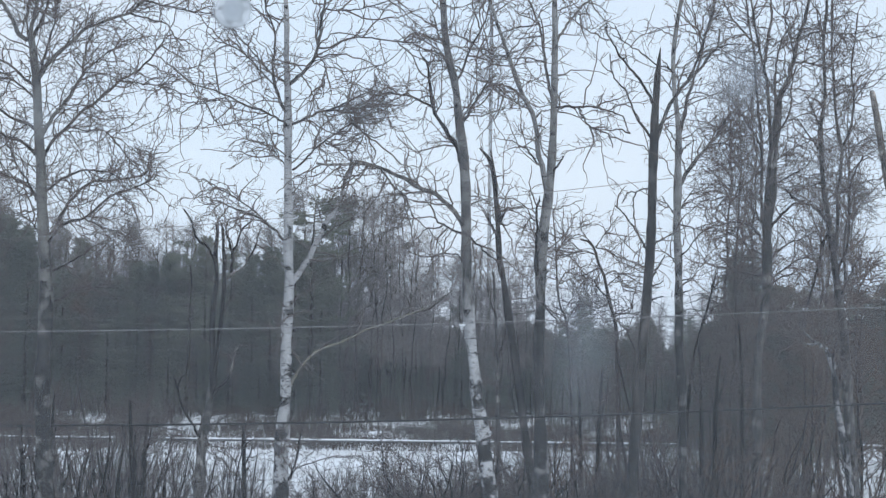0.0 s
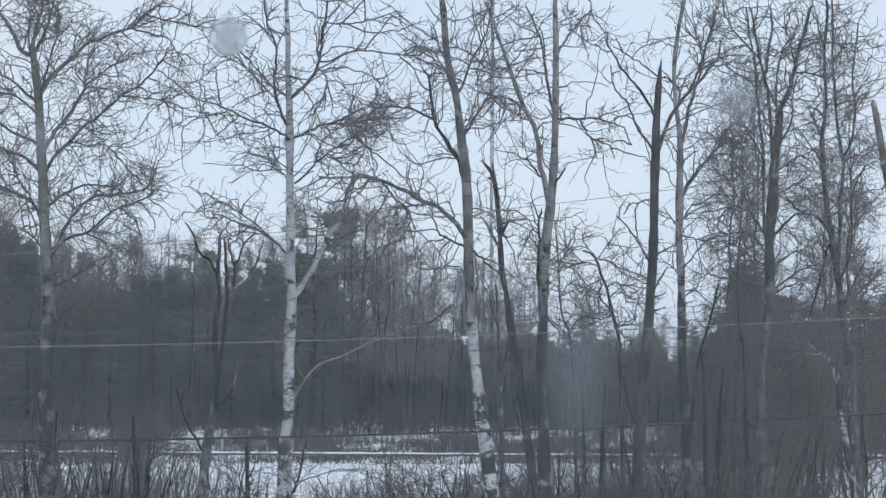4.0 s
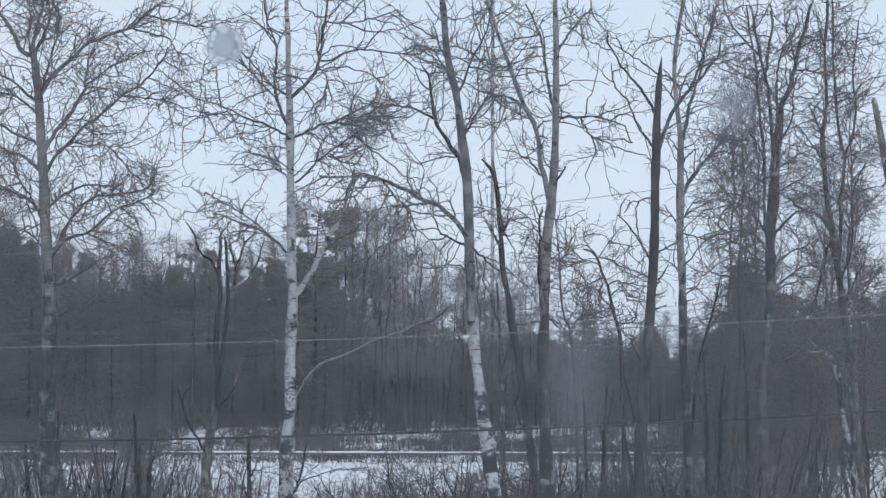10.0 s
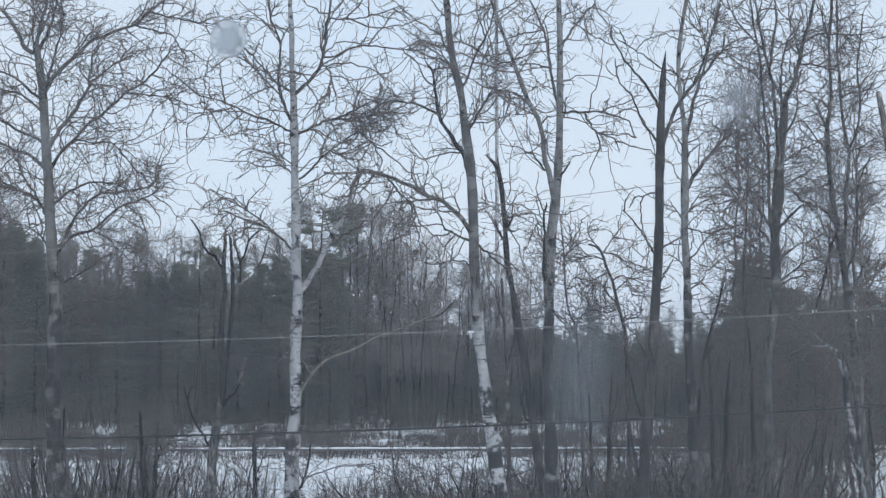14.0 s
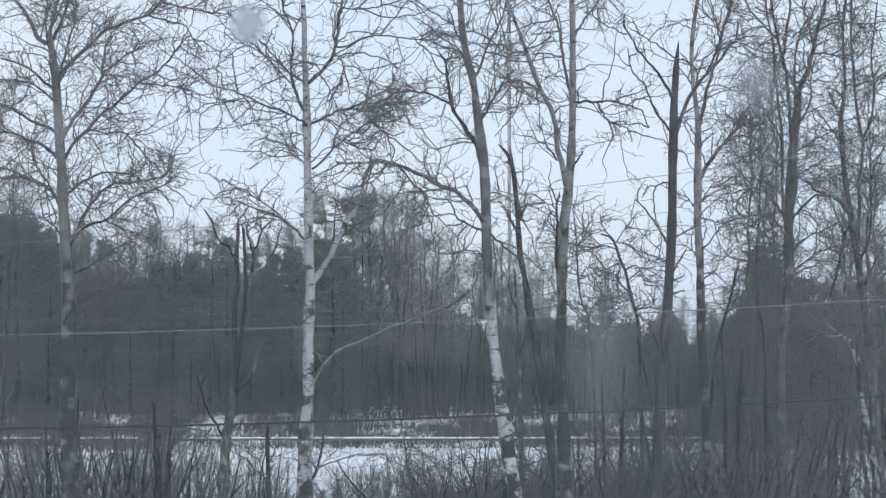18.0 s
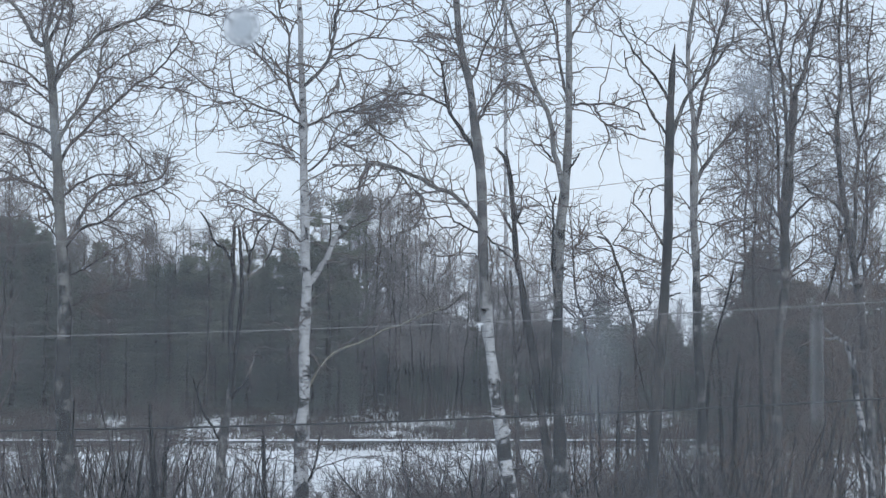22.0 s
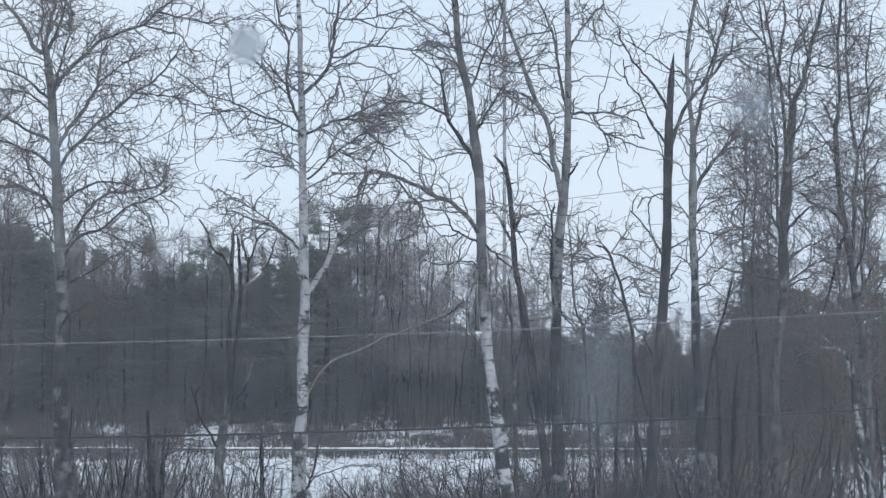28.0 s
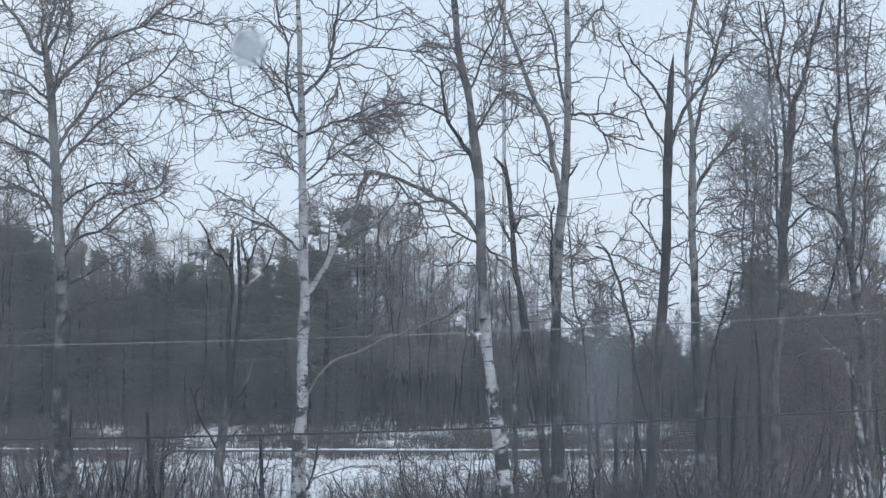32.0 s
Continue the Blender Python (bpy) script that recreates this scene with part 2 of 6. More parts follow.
def mesh_of(name, verts, quads, mat, smooth=True):
    me = bpy.data.meshes.new(name)
    me.vertices.add(len(verts))
    me.vertices.foreach_set("co", np.asarray(verts, np.float32).ravel())
    me.loops.add(quads.size)
    me.loops.foreach_set("vertex_index", quads.astype(np.int32).ravel())
    me.polygons.add(len(quads))
    me.polygons.foreach_set("loop_start", np.arange(0, quads.size, 4, dtype=np.int32))
    me.polygons.foreach_set("use_smooth", np.full(len(quads), smooth))
    me.update(calc_edges=True)
    me.materials.append(mat)
    return me


def part(name, data, parent, label=""):
    ob = new(name, data)
    ob.parent = parent
    return tagged(ob, label)


def empty(name, place, label, category, group="", kind=""):
    ob = new(name)
    ob.location = place
    return tagged(ob, label, category, group, kind)


def spline(points, n, rng=None, wobble=0.0):
    """n points on a smooth curve through the given ones (of any width)."""
    p = np.array(points, float)
    p = np.vstack([2 * p[0] - p[1], p, 2 * p[-1] - p[-2]])
    seg = np.linalg.norm(np.diff(p[1:-1, :3], axis=0), axis=1)
    at = np.interp(np.linspace(0, seg.sum(), n), np.concatenate([[0], np.cumsum(seg)]), np.arange(len(seg) + 1))
    k = np.minimum(at.astype(int), len(seg) - 1)
    u = (at - k)[:, None]
    a, b, c, d = p[k], p[k + 1], p[k + 2], p[k + 3]
    out = 0.5 * (2 * b + (c - a) * u + (2 * a - 5 * b + 4 * c - d) * u**2 + (3 * b - a - 3 * c + d) * u**3)
    if rng is not None and wobble:
        j = rng.normal(0, wobble, (n, 3))
        j[0] = j[-1] = 0
        out[:, :3] += j
    return out


def grow(rng, start, way, length, r0, r1, n, wiggle, lift, kink=0.0):
    """Twigs from start along way that wander, bend up (lift) or down, and turn from bud to bud (kink)."""
    p, d = [start], way / (np.linalg.norm(way, axis=1, keepdims=True) + 1e-9)
    step = (length / (n - 1))[:, None]
    side = rng.normal(0, 1, d.shape)
    side -= d * np.sum(side * d, axis=1, keepdims=True)
    side /= np.linalg.norm(side, axis=1, keepdims=True) + 1e-9
    for k in range(n - 1):
        turn = d + side * ((-1) ** k * kink * rng.uniform(0.2, 1.6, (len(d), 1))) if kink else d
        p.append(p[-1] + turn / np.linalg.norm(turn, axis=1, keepdims=True) * step * (rng.uniform(0.6, 1.4, (len(d), 1)) if kink else 1.0))
        d = d + rng.normal(0, wiggle, d.shape) + np.array([0, 0, lift])
        d /= np.linalg.norm(d, axis=1, keepdims=True)
    t = np.linspace(0, 1, n)[None, :]
    return np.stack(p, 1), r0[:, None] * (1 - t) + r1 * t


def spawn(rng, p, count, low, high, spread, flat=1.0):
    """Places and ways of twigs that leave the paths p (paths x points x 3)."""
    n = p.shape[1]
    b = rng.integers(0, len(p), count)
    u = rng.uniform(low, high, count) * (n - 1)
    k = np.minimum(u.astype(int), n - 2)
    f = (u - k)[:, None]
    a, c = p[b, k], p[b, k + 1]
    t = (c - a) / (np.linalg.norm(c - a, axis=1, keepdims=True) + 1e-9)
    side = rng.normal(0, 1, (count, 3)) * np.array([1, flat, 1])
    side -= t * np.sum(side * t, axis=1, keepdims=True)
    side /= np.linalg.norm(side, axis=1, keepdims=True) + 1e-9
    ang = rng.uniform(spread[0], spread[1], (count, 1))
    return a + (c - a) * f, t * np.cos(ang) + side * np.sin(ang), u / (n - 1)


def box(name, lo, hi, mat, parent=None, label=""):
    bm = bmesh.new()
    bmesh.ops.create_cube(bm, size=1)
    for v in bm.verts:
        v.co = [lo[i] + (v.co[i] + 0.5) * (hi[i] - lo[i]) for i in range(3)]
    bmesh.ops.bevel(bm, geom=bm.edges[:], offset=min(0.008, min(hi[i] - lo[i] for i in range(3)) * 0.2), segments=1, affect="EDGES")
    me = bpy.data.meshes.new(name)
    bm.to_mesh(me)
    bm.free()
    me.materials.append(mat)
    ob = new(name, me)
    ob.parent = parent
    return tagged(ob, label)


# ---- ground ----
def ground_height(x, y):
    return 0.10 * noise.noise((x * 0.13, y * 0.13, 0.0)) + 0.04 * noise.noise((x * 0.6, y * 0.6, 4.0))


def make_ground():
    inner_x, inner_y = np.linspace(-45, 45, 121), np.linspace(1.5, 105, 140)
    xs = np.concatenate([[-2500, -800, -250, -90], inner_x, [90, 250, 800, 2500]])
    ys = np.concatenate([[-2500, -600, -150, -40, -12, -5], inner_y, [140, 220, 450, 1200, 4500]])
    v = np.array([(x, y, ground_height(x, y) if abs(x) <= 45 and 1.5 <= y <= 105 else 0.0) for y in ys for x in xs])
    i = np.arange(len(v)).reshape(len(ys), len(xs))
    q = np.stack([i[:-1, :-1], i[:-1, 1:], i[1:, 1:], i[1:, :-1]], -1).reshape(-1, 4)
    tagged(new("ground", mesh_of("ground", v, q, SNOW)), "snow-covered uneven field under bare trees", "ground", kind="structure")


make_ground()


# ---- the room behind the window ----
def make_room():
    north = tagged(new("wall_north"), "plastered house wall with an upper window", "wall", kind="structure")
    for lo, hi in (((-2.5, 0.35, 0), (2.5, 0.6, 6.1)), ((-2.5, 0.35, 7.9), (2.5, 0.6, 9.3)),
                   ((-2.5, 0.35, 6.1), (-0.75, 0.6, 7.9)), ((0.75, 0.35, 6.1), (2.5, 0.6, 7.9))):
        box("wall_panel", lo, hi, PLASTER, north)
    for name, lo, hi in (("wall_south", (-2.5, -4.2, 0), (2.5, -3.95, 9.3)), ("wall_west", (-2.75, -4.2, 0), (-2.5, 0.6, 9.3)), ("wall_east", (2.5, -4.2, 0), (2.75, 0.6, 9.3))):
        tagged(box(name, lo, hi, PLASTER), "plain plastered house wall", "wall", kind="structure")
    tagged(box("floor", (-2.5, -3.95, 5.4), (2.5, 0.35, 5.6), FLOORING), "oak board floor of the upper room", "floor", kind="structure")
    tagged(box("ceiling", (-2.5, -3.95, 8.3), (2.5, 0.35, 8.45), PAINT), "white painted ceiling of the upper room", "ceiling", kind="structure")
    tagged(box("roof", (-3.1, -4.6, 9.3), (3.1, 1.2, 9.5), STEEL), "flat roof slab with deep eaves", "roof", kind="structure")


make_room()


def soft_patch(name, colour, thick, sag=0.0):
    """Water or dirt on the pane: clear at its rim, cloudy in the middle."""
    m, n, l, p = material(name)
    n.remove(p)
    co = n.new("ShaderNodeTexCoord")
    dist = n.new("ShaderNodeVectorMath")
    dist.operation = "LENGTH"
    warp = n.new("ShaderNodeTexNoise")
    warp.inputs["Scale"].default_value, warp.inputs["Detail"].default_value = 1.4, 0.5
    mixv = n.new("ShaderNodeVectorMath")
    mixv.operation = "MULTIPLY_ADD"
    mixv.inputs[1].default_value = (0.16, 0.16, 0.16)
    l.new(co.outputs["Object"], warp.inputs["Vector"])
    l.new(warp.outputs["Color"], mixv.inputs[0])
    l.new(co.outputs["Object"], mixv.inputs[2])
    centre = n.new("ShaderNodeVectorMath")
    centre.operation = "SUBTRACT"
    centre.inputs[1].default_value = (0.08, 0.08, 0.08 - sag)
    l.new(mixv.outputs[0], centre.inputs[0])
    flat = n.new("ShaderNodeVectorMath")
    flat.operation = "MULTIPLY"
    flat.inputs[1].default_value = (1, 0, 1)
    l.new(centre.outputs[0], flat.inputs[0])
    l.new(flat.outputs[0], dist.inputs[0])
    fade = ramp(n, l, dist.outputs["Value"], [(0.0, (thick,) * 3), (0.2, (thick * 0.95,) * 3), (0.5, (thick * 0.5,) * 3), (0.82, (0, 0, 0))])
    fade.color_ramp.interpolation = "EASE"
    clear, cloudy, blend = n.new("ShaderNodeBsdfTransparent"), n.new("ShaderNodeBsdfTranslucent"), n.new("ShaderNodeMixShader")
    cloudy.inputs["Color"].default_value = (*colour, 1)
    l.new(fade.outputs["Color"], blend.inputs["Fac"])
    l.new(clear.outputs[0], blend.inputs[1])
    l.new(cloudy.outputs[0], blend.inputs[2])
    l.new(blend.outputs[0], n["Material Output"].inputs["Surface"])
    return m


def pane_glass():
    m, n, l, p = material("hazy_window_glass")
    n.remove(p)
    clear, gloss, film = n.new("ShaderNodeBsdfTransparent"), n.new("ShaderNodeBsdfGlossy"), n.new("ShaderNodeBsdfTranslucent")
    clear.inputs["Color"].default_value = (0.98, 0.985, 0.99, 1)
    film.inputs["Color"].default_value = (0.75, 0.8, 0.88, 1)
    gloss.inputs["Roughness"].default_value = 0.02
    tx = noise_tex(n, l, 6.0)
    dirt = ramp(n, l, tx.outputs["Fac"], [(0.25, (0.041,) * 3), (0.75, (0.055,) * 3)])
    a, b = n.new("ShaderNodeMixShader"), n.new("ShaderNodeMixShader")
    a.inputs["Fac"].default_value = 0.02
    l.new(clear.outputs[0], a.inputs[1])
    l.new(gloss.outputs[0], a.inputs[2])
    l.new(dirt.outputs["Color"], b.inputs["Fac"])
    l.new(a.outputs[0], b.inputs[1])
    l.new(film.outputs[0], b.inputs[2])
    l.new(b.outputs[0], n["Material Output"].inputs["Surface"])
    return m


def make_window():
    win = tagged(new("window_1"), "white-framed window with a damp, slightly hazy pane", "window", kind="structure")
    for name, lo, hi in (("window_sill", (-0.75, 0.28, 6.06), (0.75, 0.72, 6.1)), ("window_frame", (-0.75, 0.41, 6.1), (0.75, 0.5, 6.17)), ("window_frame", (-0.75, 0.41, 7.83), (0.75, 0.5, 7.9)),
                         ("window_frame", (-0.75, 0.41, 6.17), (-0.68, 0.5, 7.83)), ("window_frame", (0.68, 0.41, 6.17), (0.75, 0.5, 7.83))):
        box(name, lo, hi, PAINT, win)
    pane = box("pane", (-0.68, 0.452, 6.17), (0.68, 0.456, 7.83), pane_glass(), win)
    pane.visible_shadow = False
    wet, smear = soft_patch("cloudy_water_drop", (0.62, 0.65, 0.68), 1.0, 0.12), soft_patch("dried_smear", (0.70, 0.75, 0.80), 0.135)
    chalky = soft_patch("chalky_smear", (0.85, 0.9, 0.95), 0.25)
    # place on the pane, half width and half height
    for name, x, z, rx, rz, mat in (("water_drop", -0.0663, 7.0864, 0.0097, 0.0100, wet), ("smear", 0.1010, 7.0654, 0.0133, 0.0147, chalky), ("smear", 0.0499, 6.9747, 0.0160, 0.0366, smear),
                                    ("smear", -0.1298, 7.0496, 0.0093, 0.0133, smear)):
        v, q, k = [], [], 20
        for j in range(5):
            for i in range(k):
                a = 2 * math.pi * i / k
                v.append((math.cos(a) * j / 4, -0.12 * (1 - (j / 4) ** 2), math.sin(a) * j / 4))
        for j in range(4):
            q += [(j * k + i, j * k + (i + 1) % k, (j + 1) * k + (i + 1) % k, (j + 1) * k + i) for i in range(k)]
        ob = part(name, mesh_of(name, v, np.array(q), mat), win, "cloudy water drop on the glass" if name == "water_drop" else "faint dried smear on the glass")
        ob.location, ob.scale, ob.visible_shadow = (x, 0.449, z), (rx, 0.01, rz), False


make_window()

# ---- the row of bare trees ----
FOREST = np.random.default_rng(11)
STORE = {}


def bare_tree(name, label, place, kind, trunk):
    """A tree at place; trunk: (x, y, z, radius) from its base up, relative to it."""
    x, y = place
    z = ground_height(x, y)
    tree = empty(name, (x, y, z), label, "tree")
    path = spline(trunk, 46)
    path[:, :3] += np.cumsum(FOREST.normal(0, 0.002, (46, 3)), axis=0) * np.array([1, 1, 0])
    path[:, 3] *= 1 + FOREST.normal(0, 0.085, 46)
    path[:4, 3] *= np.array([1.35, 1.2, 1.1, 1.03])
    if kind in ("dead", "pale", "weathered"):
        tip = path[-1].copy()
        tip[:3] += np.array([FOREST.normal(0, 0.02), 0, 0.05])
        tip[3] *= 0.55 if kind == "pale" else 0.15
        path = np.vstack([path, tip])
    tubes = Tubes()
    tubes.add(path[None, :, :3], path[None, :, 3], 12)
    if kind in ("birch", "half", "patchy", "shaggy"):
        # swollen scars where branches were lost
        k = FOREST.integers(4, 40, 14)
        s = path[k]
        d = FOREST.normal(0, 1, (14, 3)) * np.array([1, 1, 0.2])
        d /= np.linalg.norm(d, axis=1, keepdims=True)
        p = s[:, None, :3] + d[:, None, :] * (s[:, None, 3:4] * np.array([0.7, 1.05, 1.12])[None, :, None])
        tubes.add(p, s[:, 3:4] * np.array([[0.5, 0.32, 0.04]]), 7)
    # broken branch stubs
    count = 12 if kind == "dead" else 5
    k = FOREST.integers(12, 44, count)
    s = path[k]
    d = FOREST.normal(0, 1, (count, 3)) * np.array([1, 0.6, 0.3]) + np.array([0, 0, 0.35])
    p, r = grow(FOREST, s[:, :3], d, s[:, 3] + FOREST.uniform(0.06, 0.3, count), FOREST.uniform(0.012, 0.024, count), 0.006, 5, 0.12, 0.02)
    tubes.add(p, r, 6)
    part("trunk", tubes.mesh("trunk", BARKS[kind]), tree)
    STORE[tree.name] = (kind, [], path)
    return tree


def limb(tree, radius, *points, wood=None):
    kind, limbs, _ = STORE[tree.name]
    p = spline(points, 20, FOREST, 0.007 + radius * 0.08)
    r = np.linspace(radius, max(radius * 0.45, 0.009), 20) * (1 + FOREST.normal(0, 0.05, 20))
    if "dead" in (kind, wood):
        r = np.linspace(radius, radius * 0.55, 20) * (1 + FOREST.normal(0, 0.1, 20))
        r[-1] = 0.003
    tubes = Tubes()
    tubes.add(p[None], r[None], 7)
    upper = BARKS[wood] if wood else BARKS[kind] if kind in ("dead", "pale", "weathered") or radius > 0.043 else LIMB
    part("limb", tubes.mesh("limb", upper), tree)
    limbs.append(p)


def crown(tree, dense):
    """Three orders of twigs on the limbs and the upper trunk."""
    kind, limbs, path = STORE[tree.name]
    rng = FOREST
    paths = np.stack(limbs)
    span = np.linalg.norm(np.diff(paths, axis=1), axis=2).sum(axis=1)
    weight = np.repeat(np.arange(len(paths)), np.maximum(1, (span * 4).astype(int)))
    wood = paths[weight]
    if kind in ("birch", "half", "shaggy", "forked", "grey", "old", "dark"):
        top = path[20:, :3]
        k = np.linspace(0, len(top) - 1, 20).astype(int)
        wood = np.concatenate([wood, np.repeat(top[k][None], 8, axis=0)])
    total = span.sum() + 4
    tubes = Tubes()
    c1 = int(total * 5.0 * dense) + 3
    s, d, u = spawn(rng, wood, c1, 0.12, 1.0, (0.55, 1.4))
    l1 = rng.uniform(0.35, 1.75, c1) * (1.15 - 0.5 * u)
    p1, r1 = grow(rng, s, d, l1, rng.uniform(0.009, 0.017, c1), 0.006, 11, 0.22, 0.0, 0.18)
    tubes.add(p1, r1, 4)
    c2 = int(c1 * 4.9)
    s, d, u = spawn(rng, p1, c2, 0.15, 1.0, (0.6, 1.5))
    p2, r2 = grow(rng, s, d, rng.uniform(0.12, 0.66, c2), rng.uniform(0.0054, 0.0082, c2), 0.0046, 7, 0.24, 0.0, 0.3)
    tubes.add(p2, r2, 3)
    c3 = int(c2 * 1.0)
    s, d, u = spawn(rng, p2, c3, 0.25, 1.0, (0.6, 1.4))
    p3, r3 = grow(rng, s, d, rng.uniform(0.05, 0.22, c3), rng.uniform(0.0047, 0.0062, c3), 0.0042, 4, 0.2, 0.02, 0.3)
    tubes.add(p3, r3, 3)
    tagged(part("twigs", tubes.mesh("twigs", TWIG), tree), kind="stuff")


def broom(tree, which, count, droop):
    """A dense tangle of twigs on the outer part of one limb."""
    p = STORE[tree.name][1][which][None]
    tubes = Tubes()
    s, d, _ = spawn(FOREST, p, count, 0.25, 1.0, (0.3, 1.3))
    p1, r1 = grow(FOREST, s, d, FOREST.uniform(0.15, 0.55, count), FOREST.uniform(0.004, 0.008, count), 0.003, 8, 0.14, droop, 0.4)
    tubes.add(p1, r1, 3)
    s, d, _ = spawn(FOREST, p1, count * 3, 0.2, 1.0, (0.4, 1.2))
    p2, r2 = grow(FOREST, s, d, FOREST.uniform(0.08, 0.3, count * 3), np.full(count * 3, 0.004), 0.0025, 4, 0.2, droop, 0.4)
    tubes.add(p2, r2, 3)
    tagged(part("twig_tangle", tubes.mesh("twig_tangle", TWIG), tree), kind="stuff")


def curl(tree, place, size, mat=None):
    """A loose scroll of peeled bark, or a lump of snow, on a tree."""
    n = 9
    a = np.linspace(0, 4.2, n)
    p = np.stack([np.cos(a) * size * (1 - 0.08 * a), np.sin(a) * size * 0.6, size * 0.25 * np.sin(a * 2.3)], 1) + np.array(place)
    tubes = Tubes()
    tubes.add(p[None], np.linspace(size * 0.55, size * 0.3, n)[None], 7)
    part("bark_curl" if mat is None else "snow_lump", tubes.mesh("curl", mat or CAP), tree)


tree = bare_tree('birch_tree', 'tall grey-barked birch with a wide spreading bare crown', (-7.32, 27.02), 'shaggy',
    [(0, 0, -0.1, 0.2), (-0.1, 0, 2.79, 0.174), (-0.18, 0, 4.25, 0.146), (-0.2, 0, 5.26, 0.14), (-0.18, 0, 5.93, 0.14), (-0.16, 0, 6.48, 0.14), (-0.19, 0, 7.04, 0.134), (-0.23, 0, 7.6, 0.129), (-0.27, 0, 8.16, 0.112), (-0.31, 0, 8.73, 0.101), (-0.33, 0, 9.29, 0.095), (-0.38, 0, 9.85, 0.095), (-0.42, 0, 10.41, 0.09), (-0.46, 0, 10.97, 0.084), (-0.54, 0, 11.54, 0.078), (-0.59, 0, 11.86, 0.067)])
limb(tree, 0.05, (-0.61, 0, 11.77), (-0.74, -0.05, 11.8), (-0.9, -0.2, 12.12), (-1.05, -0.33, 12.41), (-1.2, -0.42, 12.58), (-1.33, -0.54, 12.83))
limb(tree, 0.045, (-0.6, 0, 11.84), (-0.56, 0.16, 12.25), (-0.54, 0.28, 12.56), (-0.51, 0.38, 12.8), (-0.54, 0.54, 13.25))
limb(tree, 0.039, (-0.57, 0, 11.79), (-0.39, -0.08, 12.03), (-0.26, -0.16, 12.3), (-0.15, -0.25, 12.56), (-0.06, -0.37, 12.98))
limb(tree, 0.022, (-0.63, 0, 11.84), (-0.71, 0.14, 12.19), (-0.73, 0.32, 12.62), (-0.87, 0.52, 13.12))
limb(tree, 0.045, (-0.42, 0, 10.97), (-0.34, 0.13, 11.22), (-0.21, 0.27, 11.45), (-0.03, 0.42, 11.67), (0.16, 0.58, 11.89), (0.29, 0.71, 12.1), (0.54, 0.87, 12.27), (0.79, 1.03, 12.42), (1.09, 1.22, 12.56), (1.25, 1.36, 12.82), (1.39, 1.47, 12.96), (1.61, 1.6, 13.15))
limb(tree, 0.02, (1.09, 1.22, 12.56), (1.54, 1.09, 12.42), (1.92, 0.97, 12.29), (2.1, 0.88, 12.03), (2.32, 0.78, 11.76))
limb(tree, 0.02, (1.33, 1.47, 12.91), (1.84, 1.31, 12.73), (2.34, 1.15, 12.61), (2.91, 0.98, 12.52))
limb(tree, 0.028, (-0.41, 0, 10.97), (-0.21, -0.28, 11.43), (-0.04, -0.49, 11.77), (0.08, -0.66, 12.04), (0.17, -0.84, 12.33), (0.17, -1.02, 12.62))
limb(tree, 0.045, (-0.35, 0, 9.79), (-0.17, 0.14, 10.2), (0.01, 0.26, 10.5), (0.2, 0.39, 10.86), (0.32, 0.49, 11.17), (0.36, 0.59, 11.46), (0.33, 0.68, 11.77), (0.47, 0.77, 12.04))
limb(tree, 0.022, (0.34, 0.49, 11.22), (0.61, 0.34, 11.36), (0.94, 0.14, 11.57), (1.33, -0.06, 11.7))
limb(tree, 0.036, (-0.31, 0, 9.35), (-0.15, 0.27, 9.82), (0.08, 0.47, 10.1), (0.26, 0.66, 10.4), (0.5, 0.84, 10.63), (0.69, 1, 10.87), (0.94, 1.2, 11.15), (1.24, 1.4, 11.39), (1.44, 1.57, 11.66), (1.67, 1.6, 11.93), (1.79, 1.6, 12.23))
limb(tree, 0.017, (0.08, 0.47, 10.1), (0.51, 0.35, 10), (0.87, 0.24, 9.99), (1.12, 0.14, 9.73), (1.38, 0.04, 9.45), (1.62, -0.05, 9.28))
limb(tree, 0.017, (0.94, 1.2, 11.15), (1.45, 0.98, 11.06), (1.96, 0.77, 10.97), (2.46, 0.55, 10.77), (2.89, 0.36, 10.66))
limb(tree, 0.028, (-0.3, 0, 8.66), (-0.04, 0.11, 8.93), (0.21, 0.2, 9.1), (0.52, 0.3, 9.22), (0.89, 0.41, 9.18), (1.16, 0.5, 9.04))
limb(tree, 0.036, (-0.25, 0, 7.71), (-0.06, 0.21, 8.09), (0.04, 0.35, 8.35), (0.14, 0.49, 8.61), (0.33, 0.65, 8.86), (0.57, 0.8, 9.03), (0.94, 0.99, 9.08), (1.3, 1.18, 9.15), (1.51, 1.31, 9.28), (1.56, 1.48, 9.67))
limb(tree, 0.031, (-0.22, 0, 7.62), (0.02, -0.12, 7.93), (0.27, -0.21, 8.13), (0.63, -0.32, 8.21), (0.94, -0.44, 8.45), (1.18, -0.53, 8.64), (1.47, -0.62, 8.74), (1.76, -0.72, 8.84), (2.06, -0.82, 9.02))
limb(tree, 0.017, (0.63, -0.32, 8.21), (0.88, -0.22, 8.09), (1.04, -0.15, 8.02), (1.24, -0.07, 7.99))
limb(tree, 0.02, (-0.18, 0, 7.1), (0.19, 0.12, 7.32), (0.5, 0.21, 7.52), (0.71, 0.29, 7.7), (0.92, 0.34, 7.76), (1.05, 0.39, 7.65))
limb(tree, 0.02, (-0.16, 0, 6.54), (0.12, 0.15, 6.65), (0.32, 0.28, 6.82), (0.67, 0.46, 6.87), (0.93, 0.59, 6.99))
limb(tree, 0.036, (-0.4, 0, 9.96), (-0.69, 0.15, 10.11), (-1.02, 0.32, 10.24), (-1.36, 0.5, 10.44), (-1.7, 0.67, 10.61), (-2.04, 0.83, 10.7))
